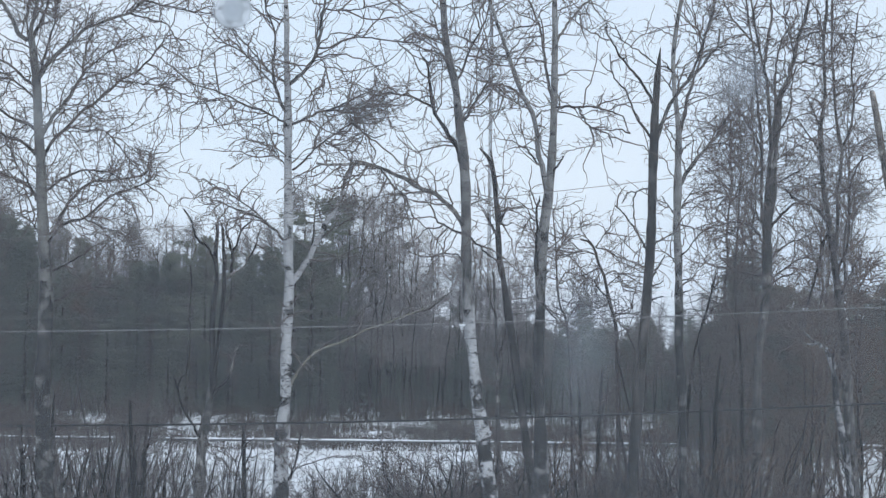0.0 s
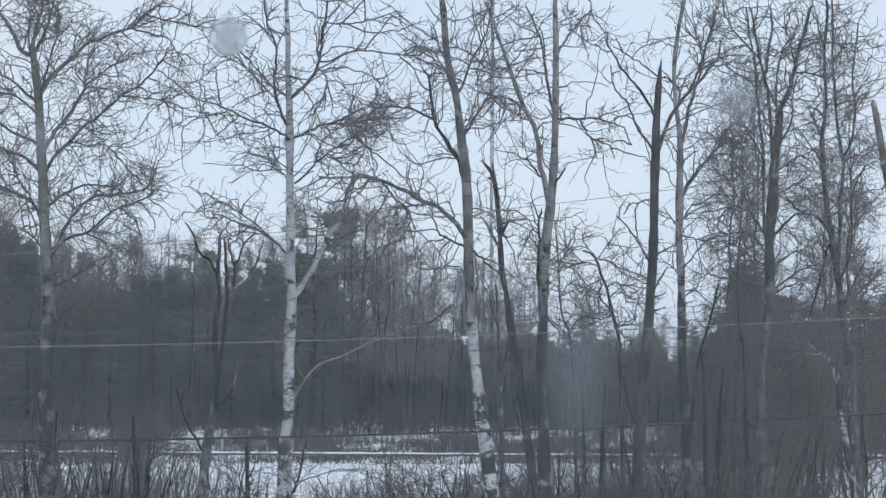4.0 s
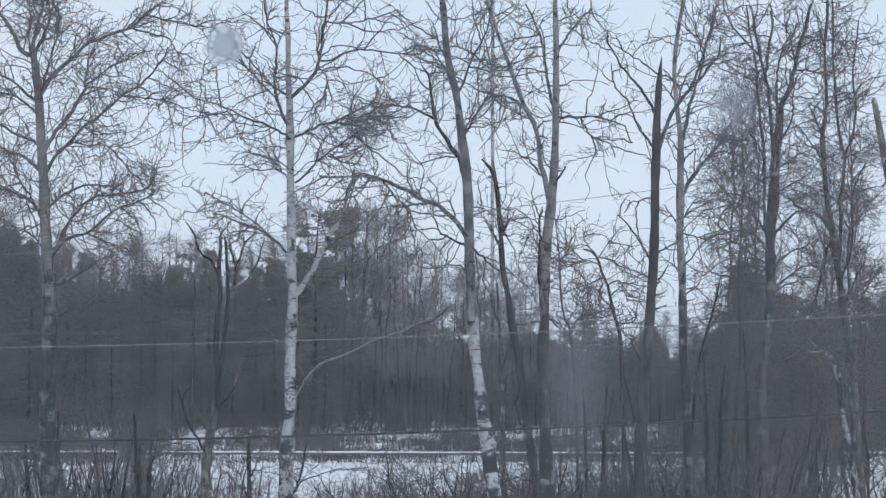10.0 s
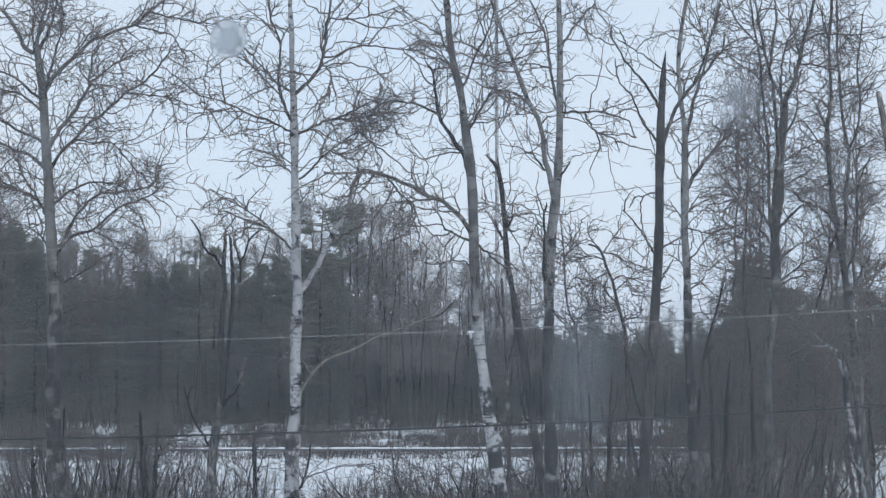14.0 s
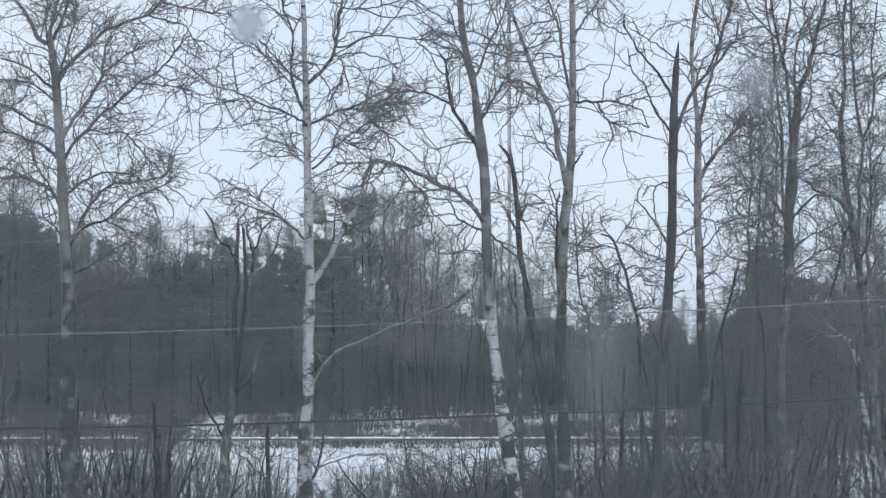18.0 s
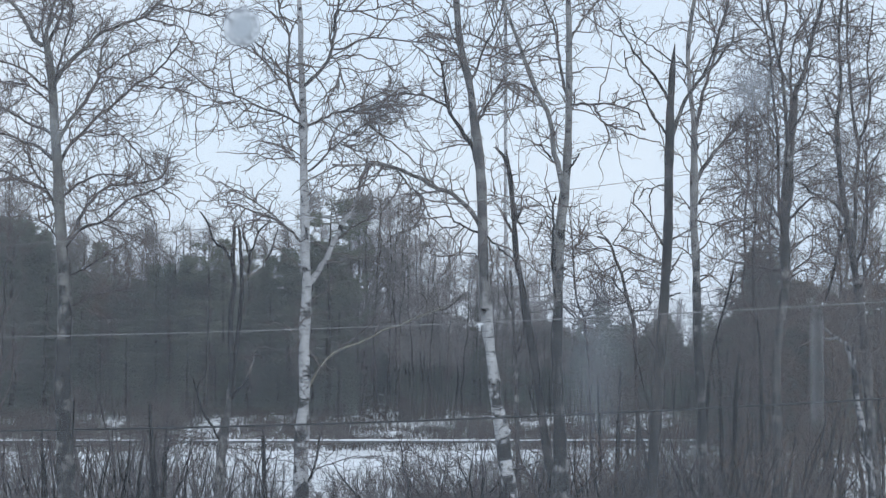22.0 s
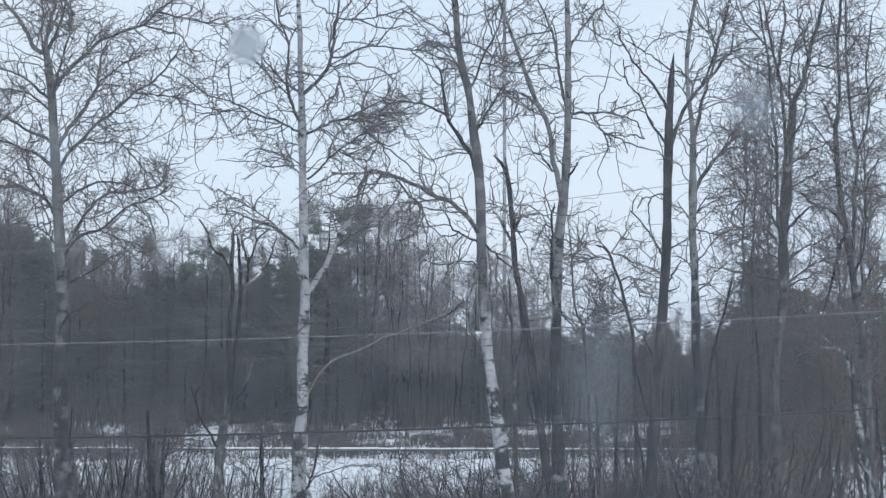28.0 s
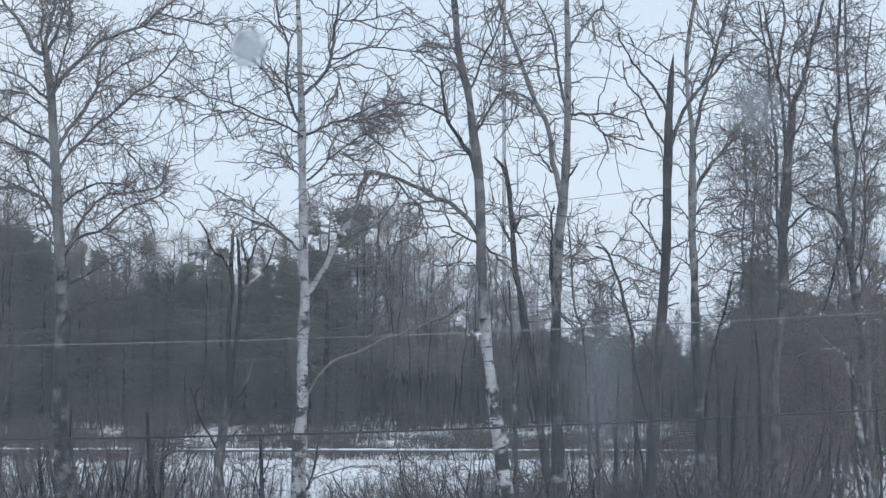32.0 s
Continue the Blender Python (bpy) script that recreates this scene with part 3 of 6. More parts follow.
limb(tree, 0.039, (-0.35, 0, 9.4), (-0.55, -0.13, 9.61), (-0.74, -0.23, 9.74), (-0.93, -0.32, 9.79), (-1.17, -0.44, 9.92), (-1.43, -0.56, 9.95))
limb(tree, 0.025, (-0.43, 0, 10.55), (-0.68, 0.12, 10.77), (-1, 0.26, 10.99), (-1.33, 0.37, 11.07), (-1.71, 0.51, 11.11))
limb(tree, 0.031, (-0.46, 0, 10.81), (-0.72, -0.13, 11.04), (-0.92, -0.23, 11.22), (-1.12, -0.31, 11.32), (-1.41, -0.43, 11.38))
limb(tree, 0.036, (-0.3, 0, 8.28), (-0.54, 0.26, 8.76), (-0.88, 0.45, 8.98), (-1.22, 0.62, 9.13), (-1.55, 0.78, 9.29), (-1.97, 0.97, 9.36))
limb(tree, 0.022, (-0.56, 0.26, 8.8), (-0.69, 0.19, 9.02), (-0.81, 0.12, 9.24), (-0.92, 0.03, 9.51), (-1.02, -0.03, 9.71))
limb(tree, 0.017, (-0.28, 0, 7.88), (-0.57, 0.17, 8.17), (-0.89, 0.32, 8.35), (-1.22, 0.46, 8.39))
crown(tree, 1.8)
tree = bare_tree('birch_tree', 'slender white-barked birch with bare drooping twigs', (-2.57, 24.77), 'birch',
    [(0, 0, -0.1, 0.159), (0.01, 0, 3.16, 0.139), (0.01, 0, 4, 0.133), (0.04, 0, 4.51, 0.118), (0.07, 0, 5.02, 0.108), (0.07, 0, 5.53, 0.103), (0.07, 0, 6.04, 0.1), (0.1, 0, 6.55, 0.1), (0.12, 0, 7.06, 0.092), (0.08, 0, 7.58, 0.085), (0.08, 0, 8.09, 0.085), (0.07, 0, 8.61, 0.08), (0.05, 0, 9.12, 0.074), (0.05, 0, 9.64, 0.072), (0.03, 0, 10.15, 0.072), (0.02, 0, 10.67, 0.064), (-0.01, 0, 11.18, 0.051), (-0.01, 0, 11.71, 0.046), (-0.04, 0, 12.22, 0.041), (-0.05, 0, 12.84, 0.031)])
limb(tree, 0.058, (0.13, 0, 7.04), (0.28, 0.12, 7.27), (0.45, 0.26, 7.53), (0.58, 0.4, 7.85), (0.71, 0.55, 8.17), (0.86, 0.66, 8.39), (0.99, 0.82, 8.77), (1.08, 0.96, 9.1), (1.13, 1.1, 9.44), wood='birch')
limb(tree, 0.027, (0.12, 0, 5.12), (0.22, 0.13, 5.34), (0.36, 0.26, 5.57), (0.6, 0.43, 5.8), (1.06, 0.68, 5.97), (1.47, 0.91, 6.17), (1.83, 1.1, 6.3), (2.15, 1.26, 6.43), (2.61, 1.5, 6.61), wood='lichened')
limb(tree, 0.023, (0.03, 0, 9.89), (-0.18, -0.16, 10.01), (-0.42, -0.33, 10.12), (-0.69, -0.53, 10.19), (-0.97, -0.73, 10.31), (-1.24, -0.93, 10.41), (-1.54, -1.15, 10.46))
limb(tree, 0.013, (-1.02, -0.73, 10.29), (-1.28, -0.66, 10.23), (-1.51, -0.6, 10.2), (-1.81, -0.52, 10.24))
limb(tree, 0.031, (0.02, 0, 10.04), (-0.11, -0.16, 10.32), (-0.18, -0.29, 10.57), (-0.22, -0.42, 10.81), (-0.18, -0.62, 11.19), (-0.15, -0.76, 11.46), (-0.25, -0.92, 11.73), (-0.33, -1.1, 12.04))
limb(tree, 0.015, (-0.18, -0.29, 10.57), (-0.44, -0.18, 10.83), (-0.72, -0.04, 11.13), (-1.04, 0.08, 11.36), (-1.31, 0.18, 11.45), (-1.52, 0.26, 11.64))
limb(tree, 0.021, (0.01, 0, 10.67), (-0.11, 0.06, 10.75), (-0.32, 0.15, 10.87), (-0.6, 0.3, 11.19), (-1, 0.52, 11.65), (-1.2, 0.64, 11.91))
limb(tree, 0.015, (-0.15, -0.76, 11.41), (-0.08, -0.66, 11.63), (-0, -0.56, 11.82))
limb(tree, 0.038, (0.03, 0, 10.65), (0.22, -0.13, 10.78), (0.39, -0.26, 10.94), (0.55, -0.41, 11.12), (0.62, -0.59, 11.4), (0.66, -0.76, 11.66), (0.72, -0.94, 11.93), (0.78, -1.14, 12.23), wood='grey')
limb(tree, 0.018, (0.56, 0, 11.32), (0.79, -0.12, 11.32), (1.05, -0.28, 11.43), (1.37, -0.44, 11.45), (1.72, -0.64, 11.38), (2.08, -0.84, 11.3), (2.34, -0.98, 11.27), (2.61, -1.15, 11.36))
limb(tree, 0.015, (0.71, -0.94, 11.85), (0.94, -0.86, 11.84), (1.23, -0.75, 11.88), (1.62, -0.6, 12), (1.97, -0.47, 12.17))
limb(tree, 0.015, (0.55, -0.41, 11.12), (0.69, -0.46, 10.99), (0.72, -0.55, 10.69), (0.7, -0.65, 10.33))
limb(tree, 0.026, (0.07, 0, 9.91), (0.37, -0.11, 10.02), (0.59, -0.2, 10.13), (0.85, -0.29, 10.17), (1.11, -0.39, 10.29), (1.37, -0.49, 10.4), (1.62, -0.59, 10.48))
limb(tree, 0.021, (0.68, 0, 10.17), (1.09, -0.11, 10.19), (1.51, -0.22, 10.23), (1.92, -0.33, 10.27))
limb(tree, 0.021, (0.12, 0, 9.09), (0.33, -0.14, 9.24), (0.49, -0.28, 9.4), (0.71, -0.44, 9.57), (0.97, -0.61, 9.72), (1.23, -0.79, 9.87), (1.56, -0.99, 9.99))
limb(tree, 0.015, (0.71, -0.44, 9.57), (0.96, -0.29, 9.45), (1.2, -0.16, 9.42))
limb(tree, 0.015, (1.23, -0.79, 9.87), (1.43, -0.72, 9.72), (1.63, -0.66, 9.62), (1.82, -0.6, 9.71))
limb(tree, 0.028, (0.1, 0, 7.66), (-0.04, 0.08, 7.84), (-0.27, 0.19, 8.05), (-0.49, 0.28, 8.21), (-0.81, 0.4, 8.34), (-1.15, 0.52, 8.46), (-1.48, 0.64, 8.56), wood='grey')
limb(tree, 0.015, (-0.32, 0.19, 8.1), (-0.65, -0.06, 8.4), (-0.93, -0.25, 8.59), (-1.21, -0.43, 8.74), (-1.41, -0.57, 8.87))
limb(tree, 0.013, (0.02, 0, 9.12), (-0.16, 0.14, 9.34), (-0.34, 0.28, 9.54), (-0.5, 0.37, 9.63))
limb(tree, 0.026, (0.09, 0, 3.41), (0.2, -0.08, 3.6), (0.3, -0.19, 3.93), (0.36, -0.3, 4.23), (0.43, -0.38, 4.48), wood='dead')
limb(tree, 0.013, (0.01, 0, 5.92), (-0.16, -0.19, 6.2), (-0.23, -0.28, 6.34), wood='pale')
limb(tree, 0.013, (0.14, 0, 5.82), (0.27, 0.06, 5.69), (0.39, 0.09, 5.69), wood='lichened')
crown(tree, 1.1)
broom(tree, 12, 40, -0.03)
broom(tree, 13, 30, -0.08)
broom(tree, 14, 20, -0.06)
tree = bare_tree('dead_snag', 'dead broken-topped trunk with crooked bare arms', (-4.92, 30.02), 'grey',
    [(0, 0, -0.1, 0.136), (0.03, 0, 2.32, 0.118), (0.08, 0, 3.34, 0.106), (0.15, 0, 3.89, 0.093), (0.24, 0, 4.39, 0.081), (0.26, 0, 4.7, 0.075)])
limb(tree, 0.075, (0.25, 0, 4.51), (0.21, 0.37, 5.29), (0.12, 0.83, 6.28), (0.12, 1.17, 7.05), (0.08, 1.46, 7.71), (0.08, 1.6, 8.37), (0.1, 1.6, 8.54), wood='dead')
limb(tree, 0.062, (0.25, 0, 4.45), (0.44, -0.41, 5.58), (0.59, -0.78, 6.57), (0.65, -1.05, 7.29), (0.65, -1.28, 7.89), (0.62, -1.43, 8.26), wood='dead')
limb(tree, 0.031, (0.5, 0, 7.06), (0.65, -0.07, 7.18), (0.7, -0.25, 7.64), (0.84, -0.37, 7.91), (0.92, -0.46, 8.15), (1.08, -0.54, 8.28), (1.2, -0.6, 8.41), wood='dead')
limb(tree, 0.028, (0.7, -0.25, 7.64), (0.59, -0.16, 7.92), (0.53, -0.08, 8.17), (0.57, -0.02, 8.39), wood='dead')
limb(tree, 0.019, (0.92, -0.46, 8.12), (0.84, -0.37, 8.26), wood='dead')
limb(tree, 0.025, (0.5, 0, 6.99), (0.67, -0.1, 7.19), (0.93, -0.22, 7.34), (1.07, -0.34, 7.6), wood='pale')
limb(tree, 0.022, (0.96, 0, 7.49), (1.15, -0.12, 7.72), (1.26, -0.25, 8.04), (1.33, -0.35, 8.27), wood='dead')
limb(tree, 0.031, (0.31, 0, 7.43), (0.13, -0.11, 7.77), (-0.01, -0.17, 7.88), (-0.13, -0.23, 8.04), (-0.2, -0.32, 8.34), (-0.32, -0.4, 8.54), (-0.39, -0.42, 8.6), wood='dead')
limb(tree, 0.037, (0.24, 0, 4.43), (0.43, -0.15, 4.7), (0.63, -0.26, 4.89), (0.71, -0.34, 5.04), wood='dead')
limb(tree, 0.031, (0.09, 0, 3.46), (-0.11, -0.23, 3.91), (-0.32, -0.46, 4.37), (-0.38, -0.64, 4.74), (-0.44, -0.77, 5.01), wood='dead')
limb(tree, 0.019, (-0.38, -0.64, 4.74), (-0.3, -0.53, 4.95), (-0.16, -0.45, 5.03), wood='dead')
limb(tree, 0.022, (0.71, -0.34, 5.04), (0.78, -0.09, 5.42), (0.76, -0.04, 5.5), (0.86, 0.09, 5.65), (0.97, 0.18, 5.76), wood='pale')
limb(tree, 0.019, (0.77, -0.04, 5.46), (0.97, -0.15, 5.39), (0.95, -0.29, 5.13), wood='pale')
limb(tree, 0.019, (0.18, 0, 3.95), (0.04, 0.09, 4.07), (-0.07, 0.19, 4.2), wood='dead')
crown(tree, 0.12)
tree = bare_tree('birch_tree', 'leaning white birch with a cracked stub and arching limbs', (1.49, 24.02), 'half',
    [(0, 0, -0.1, 0.155), (-0.3, 0, 3.26, 0.134), (-0.35, 0, 3.58, 0.129), (-0.42, 0, 4.07, 0.124), (-0.47, 0, 4.57, 0.119), (-0.57, 0, 5.06, 0.105), (-0.61, 0, 5.55, 0.095), (-0.68, 0, 6.05, 0.1), (-0.72, 0, 6.55, 0.1), (-0.76, 0, 7.05, 0.1), (-0.78, 0, 7.55, 0.095), (-0.79, 0, 8.05, 0.09), (-0.8, 0, 8.54, 0.09), (-0.83, 0, 9.04, 0.09), (-0.88, 0, 9.54, 0.085), (-0.94, 0, 9.94, 0.08), (-1.01, 0, 10.54, 0.07), (-1.14, 0, 11.04, 0.065), (-1.21, 0, 11.54, 0.06), (-1.25, 0, 12.05, 0.055), (-1.33, 0, 12.65, 0.045)])
limb(tree, 0.042, (-0.86, 0, 9.12), (-0.97, 0.14, 9.4), (-1.1, 0.27, 9.67), (-1.24, 0.39, 9.88), (-1.37, 0.5, 10.1), (-1.43, 0.6, 10.32), (-1.47, 0.75, 10.65), (-1.51, 0.89, 10.99), (-1.58, 0.97, 11.16), (-1.66, 1.03, 11.28), wood='dead')
limb(tree, 0.015, (-1.54, 0.97, 11.08), (-1.42, 0.92, 11.12), (-1.18, 0.82, 11.13), wood='dead')
limb(tree, 0.025, (-1.4, 0, 10.14), (-1.53, -0.06, 10.2), (-1.68, -0.13, 10.27), (-1.92, -0.23, 10.33), (-2.21, -0.35, 10.34), (-2.4, -0.44, 10.27), (-2.7, -0.57, 10.1))
limb(tree, 0.025, (-1, 0, 10.54), (-0.87, 0.1, 10.91), (-0.75, 0.18, 11.22), (-0.67, 0.23, 11.38), (-0.57, 0.28, 11.59), (-0.46, 0.35, 11.86), (-0.4, 0.43, 12.19))
limb(tree, 0.015, (-0.7, 0.23, 11.32), (-0.87, 0.31, 11.44), (-1.08, 0.39, 11.52), (-1.32, 0.5, 11.44))
limb(tree, 0.015, (-0.69, 0.23, 11.32), (-0.41, 0.42, 11.11), (0.01, 0.64, 11.12))
limb(tree, 0.027, (-0.92, 0, 9.82), (-0.82, 0.05, 9.96), (-0.72, 0.12, 10.16), (-0.6, 0.19, 10.37), (-0.47, 0.26, 10.56), (-0.31, 0.31, 10.61), (-0.14, 0.36, 10.62), (0.12, 0.45, 10.54))
limb(tree, 0.015, (-0.58, 0.19, 10.39), (-0.43, 0.08, 10.65), (-0.32, 0.03, 10.77))
limb(tree, 0.02, (-1.12, 0.82, 11.1), (-1.32, 0.71, 11.24), (-1.53, 0.62, 11.27), (-1.74, 0.53, 11.34))
limb(tree, 0.02, (-1.2, 0, 11.2), (-1.33, -0.11, 11.42), (-1.38, -0.19, 11.61), (-1.48, -0.3, 11.84))
limb(tree, 0.015, (-1.26, 0, 11.85), (-1.43, 0.08, 12.07), (-1.58, 0.15, 12.29))
limb(tree, 0.045, (-0.83, 0, 8.03), (-0.9, -0.07, 8.12), (-1.03, -0.2, 8.31), (-1.18, -0.33, 8.46), (-1.38, -0.47, 8.61), (-1.57, -0.59, 8.66), (-1.92, -0.81, 8.83), (-2.29, -1.05, 8.97), (-2.66, -1.28, 9.03), (-3.02, -1.5, 8.96), (-3.31, -1.6, 8.98), wood='grey')
limb(tree, 0.022, (-0.81, 0, 7.87), (-1.03, 0.11, 7.99), (-1.17, 0.19, 8.08), (-1.31, 0.26, 8.15), (-1.38, 0.35, 8.36), (-1.53, 0.45, 8.55))
limb(tree, 0.015, (-1.53, -0.59, 8.61), (-1.82, -0.41, 8.59), (-2.18, -0.2, 8.58))
limb(tree, 0.015, (-1.17, 0.19, 8.08), (-1.33, 0.12, 8.01), (-1.47, 0.06, 8.02))
limb(tree, 0.022, (-0.76, 0, 7.93), (-0.64, -0.08, 7.76), (-0.54, -0.13, 7.69), (-0.4, -0.22, 7.54), (-0.24, -0.3, 7.41), wood='dead')
limb(tree, 0.015, (-0.8, 0, 7.37), (-0.93, -0.08, 7.54), (-1.18, -0.17, 7.56), (-1.33, -0.23, 7.52))
limb(tree, 0.015, (-2.29, -1.05, 8.97), (-2.1, -0.87, 8.73), (-1.86, -0.69, 8.5), (-1.72, -0.49, 8.17))
limb(tree, 0.015, (-2.66, -1.28, 9.03), (-2.86, -1.13, 8.85), (-2.91, -0.99, 8.62))
limb(tree, 0.012, (-0.75, 0, 8.59), (-0.54, -0.11, 8.55), (-0.39, -0.2, 8.43))
crown(tree, 0.95)
curl(tree, (-0.85, -0.12, 6.31), 0.045)
curl(tree, (-0.62, -0.12, 4.69), 0.02)
broom(tree, 2, 25, -0.06)
broom(tree, 4, 10, -0.02)
broom(tree, 5, 12, 0.0)
broom(tree, 7, 14, 0.0)
tree = bare_tree('dead_snag', 'dark dead stem with a splintered fork at the top', (2.38, 26.27), 'weathered',
    [(0, 0, -0.1, 0.106), (-0.25, 0, 2.91, 0.093), (-0.36, 0, 3.58, 0.087), (-0.46, 0, 4.23, 0.082), (-0.55, 0, 4.88, 0.076), (-0.64, 0, 5.53, 0.076), (-0.71, 0, 5.96, 0.076), (-0.81, 0, 6.56, 0.071), (-0.88, 0, 7.05, 0.065), (-0.97, 0, 7.46, 0.06), (-1, 0, 7.81, 0.054), (-1.02, 0, 8.14, 0.054), (-1.06, 0, 8.68, 0.049), (-1.11, 0, 9.12, 0.046), (-1.17, 0, 9.4, 0.038), (-1.29, 0, 9.56, 0.027), (-1.39, 0, 9.66, 0.016)])
limb(tree, 0.029, (-1.12, 0, 9.23), (-1.13, 0.07, 9.43), (-1.16, 0.14, 9.64))
limb(tree, 0.035, (-1.02, 0, 8.16), (-0.92, 0.12, 8.34), (-0.82, 0.23, 8.51))
limb(tree, 0.025, (-0.95, 0.12, 8.28), (-0.96, 0.04, 8.4), (-0.95, -0.03, 8.53))
limb(tree, 0.035, (-0.99, 0, 7.79), (-1.05, 0.16, 8.06), (-1.13, 0.26, 8.21), (-1.18, 0.38, 8.42))
limb(tree, 0.021, (-1.05, 0, 8.55), (-0.91, -0.1, 8.19), (-0.75, -0.15, 8.22))
limb(tree, 0.021, (-0.6, 0, 5.26), (-0.72, -0.15, 5), (-0.76, -0.24, 5.17))
limb(tree, 0.029, (-0.5, 0, 4.5), (-0.63, 0.08, 4.6), (-0.69, 0.27, 4.97))
crown(tree, 0.2)
tree = bare_tree('birch_tree', 'tall forked grey birch standing among bare stems', (2.19, 25.52), 'forked',
    [(0, 0, -0.1, 0.182), (-0.01, 0, 3.03, 0.159), (-0.01, 0, 3.89, 0.132), (-0.02, 0, 4.42, 0.116), (-0.05, 0, 4.94, 0.1), (-0.07, 0, 6, 0.095), (-0.04, 0, 6.53, 0.095), (-0.05, 0, 7.05, 0.095), (-0.03, 0, 7.58, 0.095), (-0, 0, 8.11, 0.093), (0.07, 0, 8.64, 0.09), (0.11, 0, 9.06, 0.085), (0.15, 0, 9.7, 0.074), (0.17, 0, 10.24, 0.063), (0.17, 0, 10.76, 0.061), (0.17, 0, 11.3, 0.058), (0.17, 0, 11.83, 0.053), (0.15, 0, 12.37, 0.045), (0.14, 0, 13.01, 0.032)])
limb(tree, 0.056, (0.07, 0, 8.7), (-0.04, -0.27, 9.15), (-0.15, -0.48, 9.5), (-0.22, -0.69, 9.84), (-0.27, -0.84, 10.07), (-0.44, -1.03, 10.36), (-0.62, -1.28, 10.73), (-0.77, -1.51, 11.05), (-0.91, -1.6, 11.38), (-1, -1.6, 11.68), (-1.1, -1.6, 11.92), (-1.2, -1.6, 12.23), wood='forked')
limb(tree, 0.032, (0.14, 0, 10.5), (0.08, 0.16, 10.87), (0.01, 0.34, 11.3), (-0, 0.51, 11.71), (-0.07, 0.65, 12.07), (-0.2, 0.81, 12.42), (-0.33, 0.94, 12.73), wood='grey')
limb(tree, 0.029, (0.18, 0, 11.57), (0.39, 0.22, 11.93), (0.57, 0.37, 12.17), (0.75, 0.52, 12.42), (0.95, 0.65, 12.59), wood='grey')
limb(tree, 0.026, (0.17, 0, 10.37), (0.41, -0.13, 10.38), (0.61, -0.25, 10.34), (0.81, -0.36, 10.36), (1, -0.48, 10.3), (1.2, -0.59, 10.23), (1.38, -0.71, 10.14))
limb(tree, 0.021, (0.61, -0.25, 10.34), (0.7, -0.37, 10.13), (0.79, -0.48, 9.97), (0.94, -0.58, 9.9), (1.13, -0.71, 9.78), (1.17, -0.84, 9.55))
limb(tree, 0.016, (0.79, -0.48, 9.97), (0.86, -0.59, 9.74), (0.87, -0.66, 9.59))
limb(tree, 0.013, (0.95, -0.48, 10.3), (1.03, -0.4, 10.54), (1.06, -0.39, 10.6))
limb(tree, 0.013, (1.38, -0.71, 10.14), (1.49, -0.56, 9.9), (1.54, -0.52, 9.85))
limb(tree, 0.024, (0.14, 0, 9.11), (0.23, -0.09, 9.25), (0.3, -0.18, 9.36), (0.35, -0.24, 9.46), wood='dead')
limb(tree, 0.032, (-0.07, 0, 7.05), (-0.14, -0.1, 7.37), (-0.15, -0.26, 7.89), (-0.17, -0.42, 8.4), (-0.12, -0.51, 8.68), wood='dead')
limb(tree, 0.019, (-0.27, -0.84, 10.04), (-0.12, -0.72, 10.19), (0.08, -0.62, 10.26))
limb(tree, 0.016, (0.17, 0, 10.18), (0.27, 0.1, 10.35), (0.33, 0.3, 10.72))
limb(tree, 0.021, (0.02, 0, 9.04), (-0.05, 0.05, 9.23), (-0.21, 0.12, 9.45), (-0.37, 0.19, 9.68), wood='dead')
limb(tree, 0.016, (-0.48, -1.03, 10.43), (-0.74, -0.87, 10.62), (-0.94, -0.77, 10.68), (-1.14, -0.66, 10.66))
limb(tree, 0.016, (-0.07, 0.65, 12.07), (-0.39, 0.53, 11.99), (-0.72, 0.39, 11.88), (-0.99, 0.27, 11.75), (-1.27, 0.16, 11.76))
limb(tree, 0.016, (-0.77, -1.51, 11.05), (-1.02, -1.38, 11.12), (-1.22, -1.27, 11.24))
limb(tree, 0.016, (0.01, 0.34, 11.3), (-0.3, 0.26, 11.35), (-0.57, 0.19, 11.33))
limb(tree, 0.016, (-0.27, 0, 10.34), (-0.54, -0.15, 10.43), (-0.6, -0.26, 10.62))
limb(tree, 0.016, (0.02, 0, 7.69), (0.1, -0.03, 7.73), wood='dead')
limb(tree, 0.016, (-0.01, 0, 7.21), (0.13, 0.09, 7.31), wood='dead')
limb(tree, 0.019, (-0.05, 0, 6.84), (0.08, -0.18, 6.58), (0.23, -0.31, 6.42), wood='dead')
limb(tree, 0.016, (-0.12, 0, 8.22), (-0.26, 0.06, 8.28), (-0.4, 0.17, 8.01), wood='dead')
crown(tree, 0.7)
broom(tree, 14, 12, 0.0)
broom(tree, 15, 22, 0.0)
tree = bare_tree('dead_snag', 'tall charcoal-grey dead trunk broken off to a point', (3.68, 24.77), 'weathered',
    [(0, 0, -0.1, 0.118), (0.11, 0, 3.15, 0.103), (0.14, 0, 3.98, 0.103), (0.17, 0, 4.5, 0.103), (0.21, 0, 5, 0.103), (0.24, 0, 5.52, 0.095), (0.28, 0, 6.03, 0.09), (0.32, 0, 6.54, 0.087), (0.35, 0, 7.05, 0.087), (0.39, 0, 7.57, 0.085), (0.41, 0, 8.08, 0.08), (0.42, 0, 8.6, 0.08), (0.43, 0, 9.11, 0.082), (0.45, 0, 9.62, 0.087), (0.46, 0, 10.14, 0.077), (0.49, 0, 10.65, 0.062), (0.51, 0, 11.02, 0.046), (0.54, 0, 11.26, 0.026), (0.55, 0, 11.38, 0.01)])
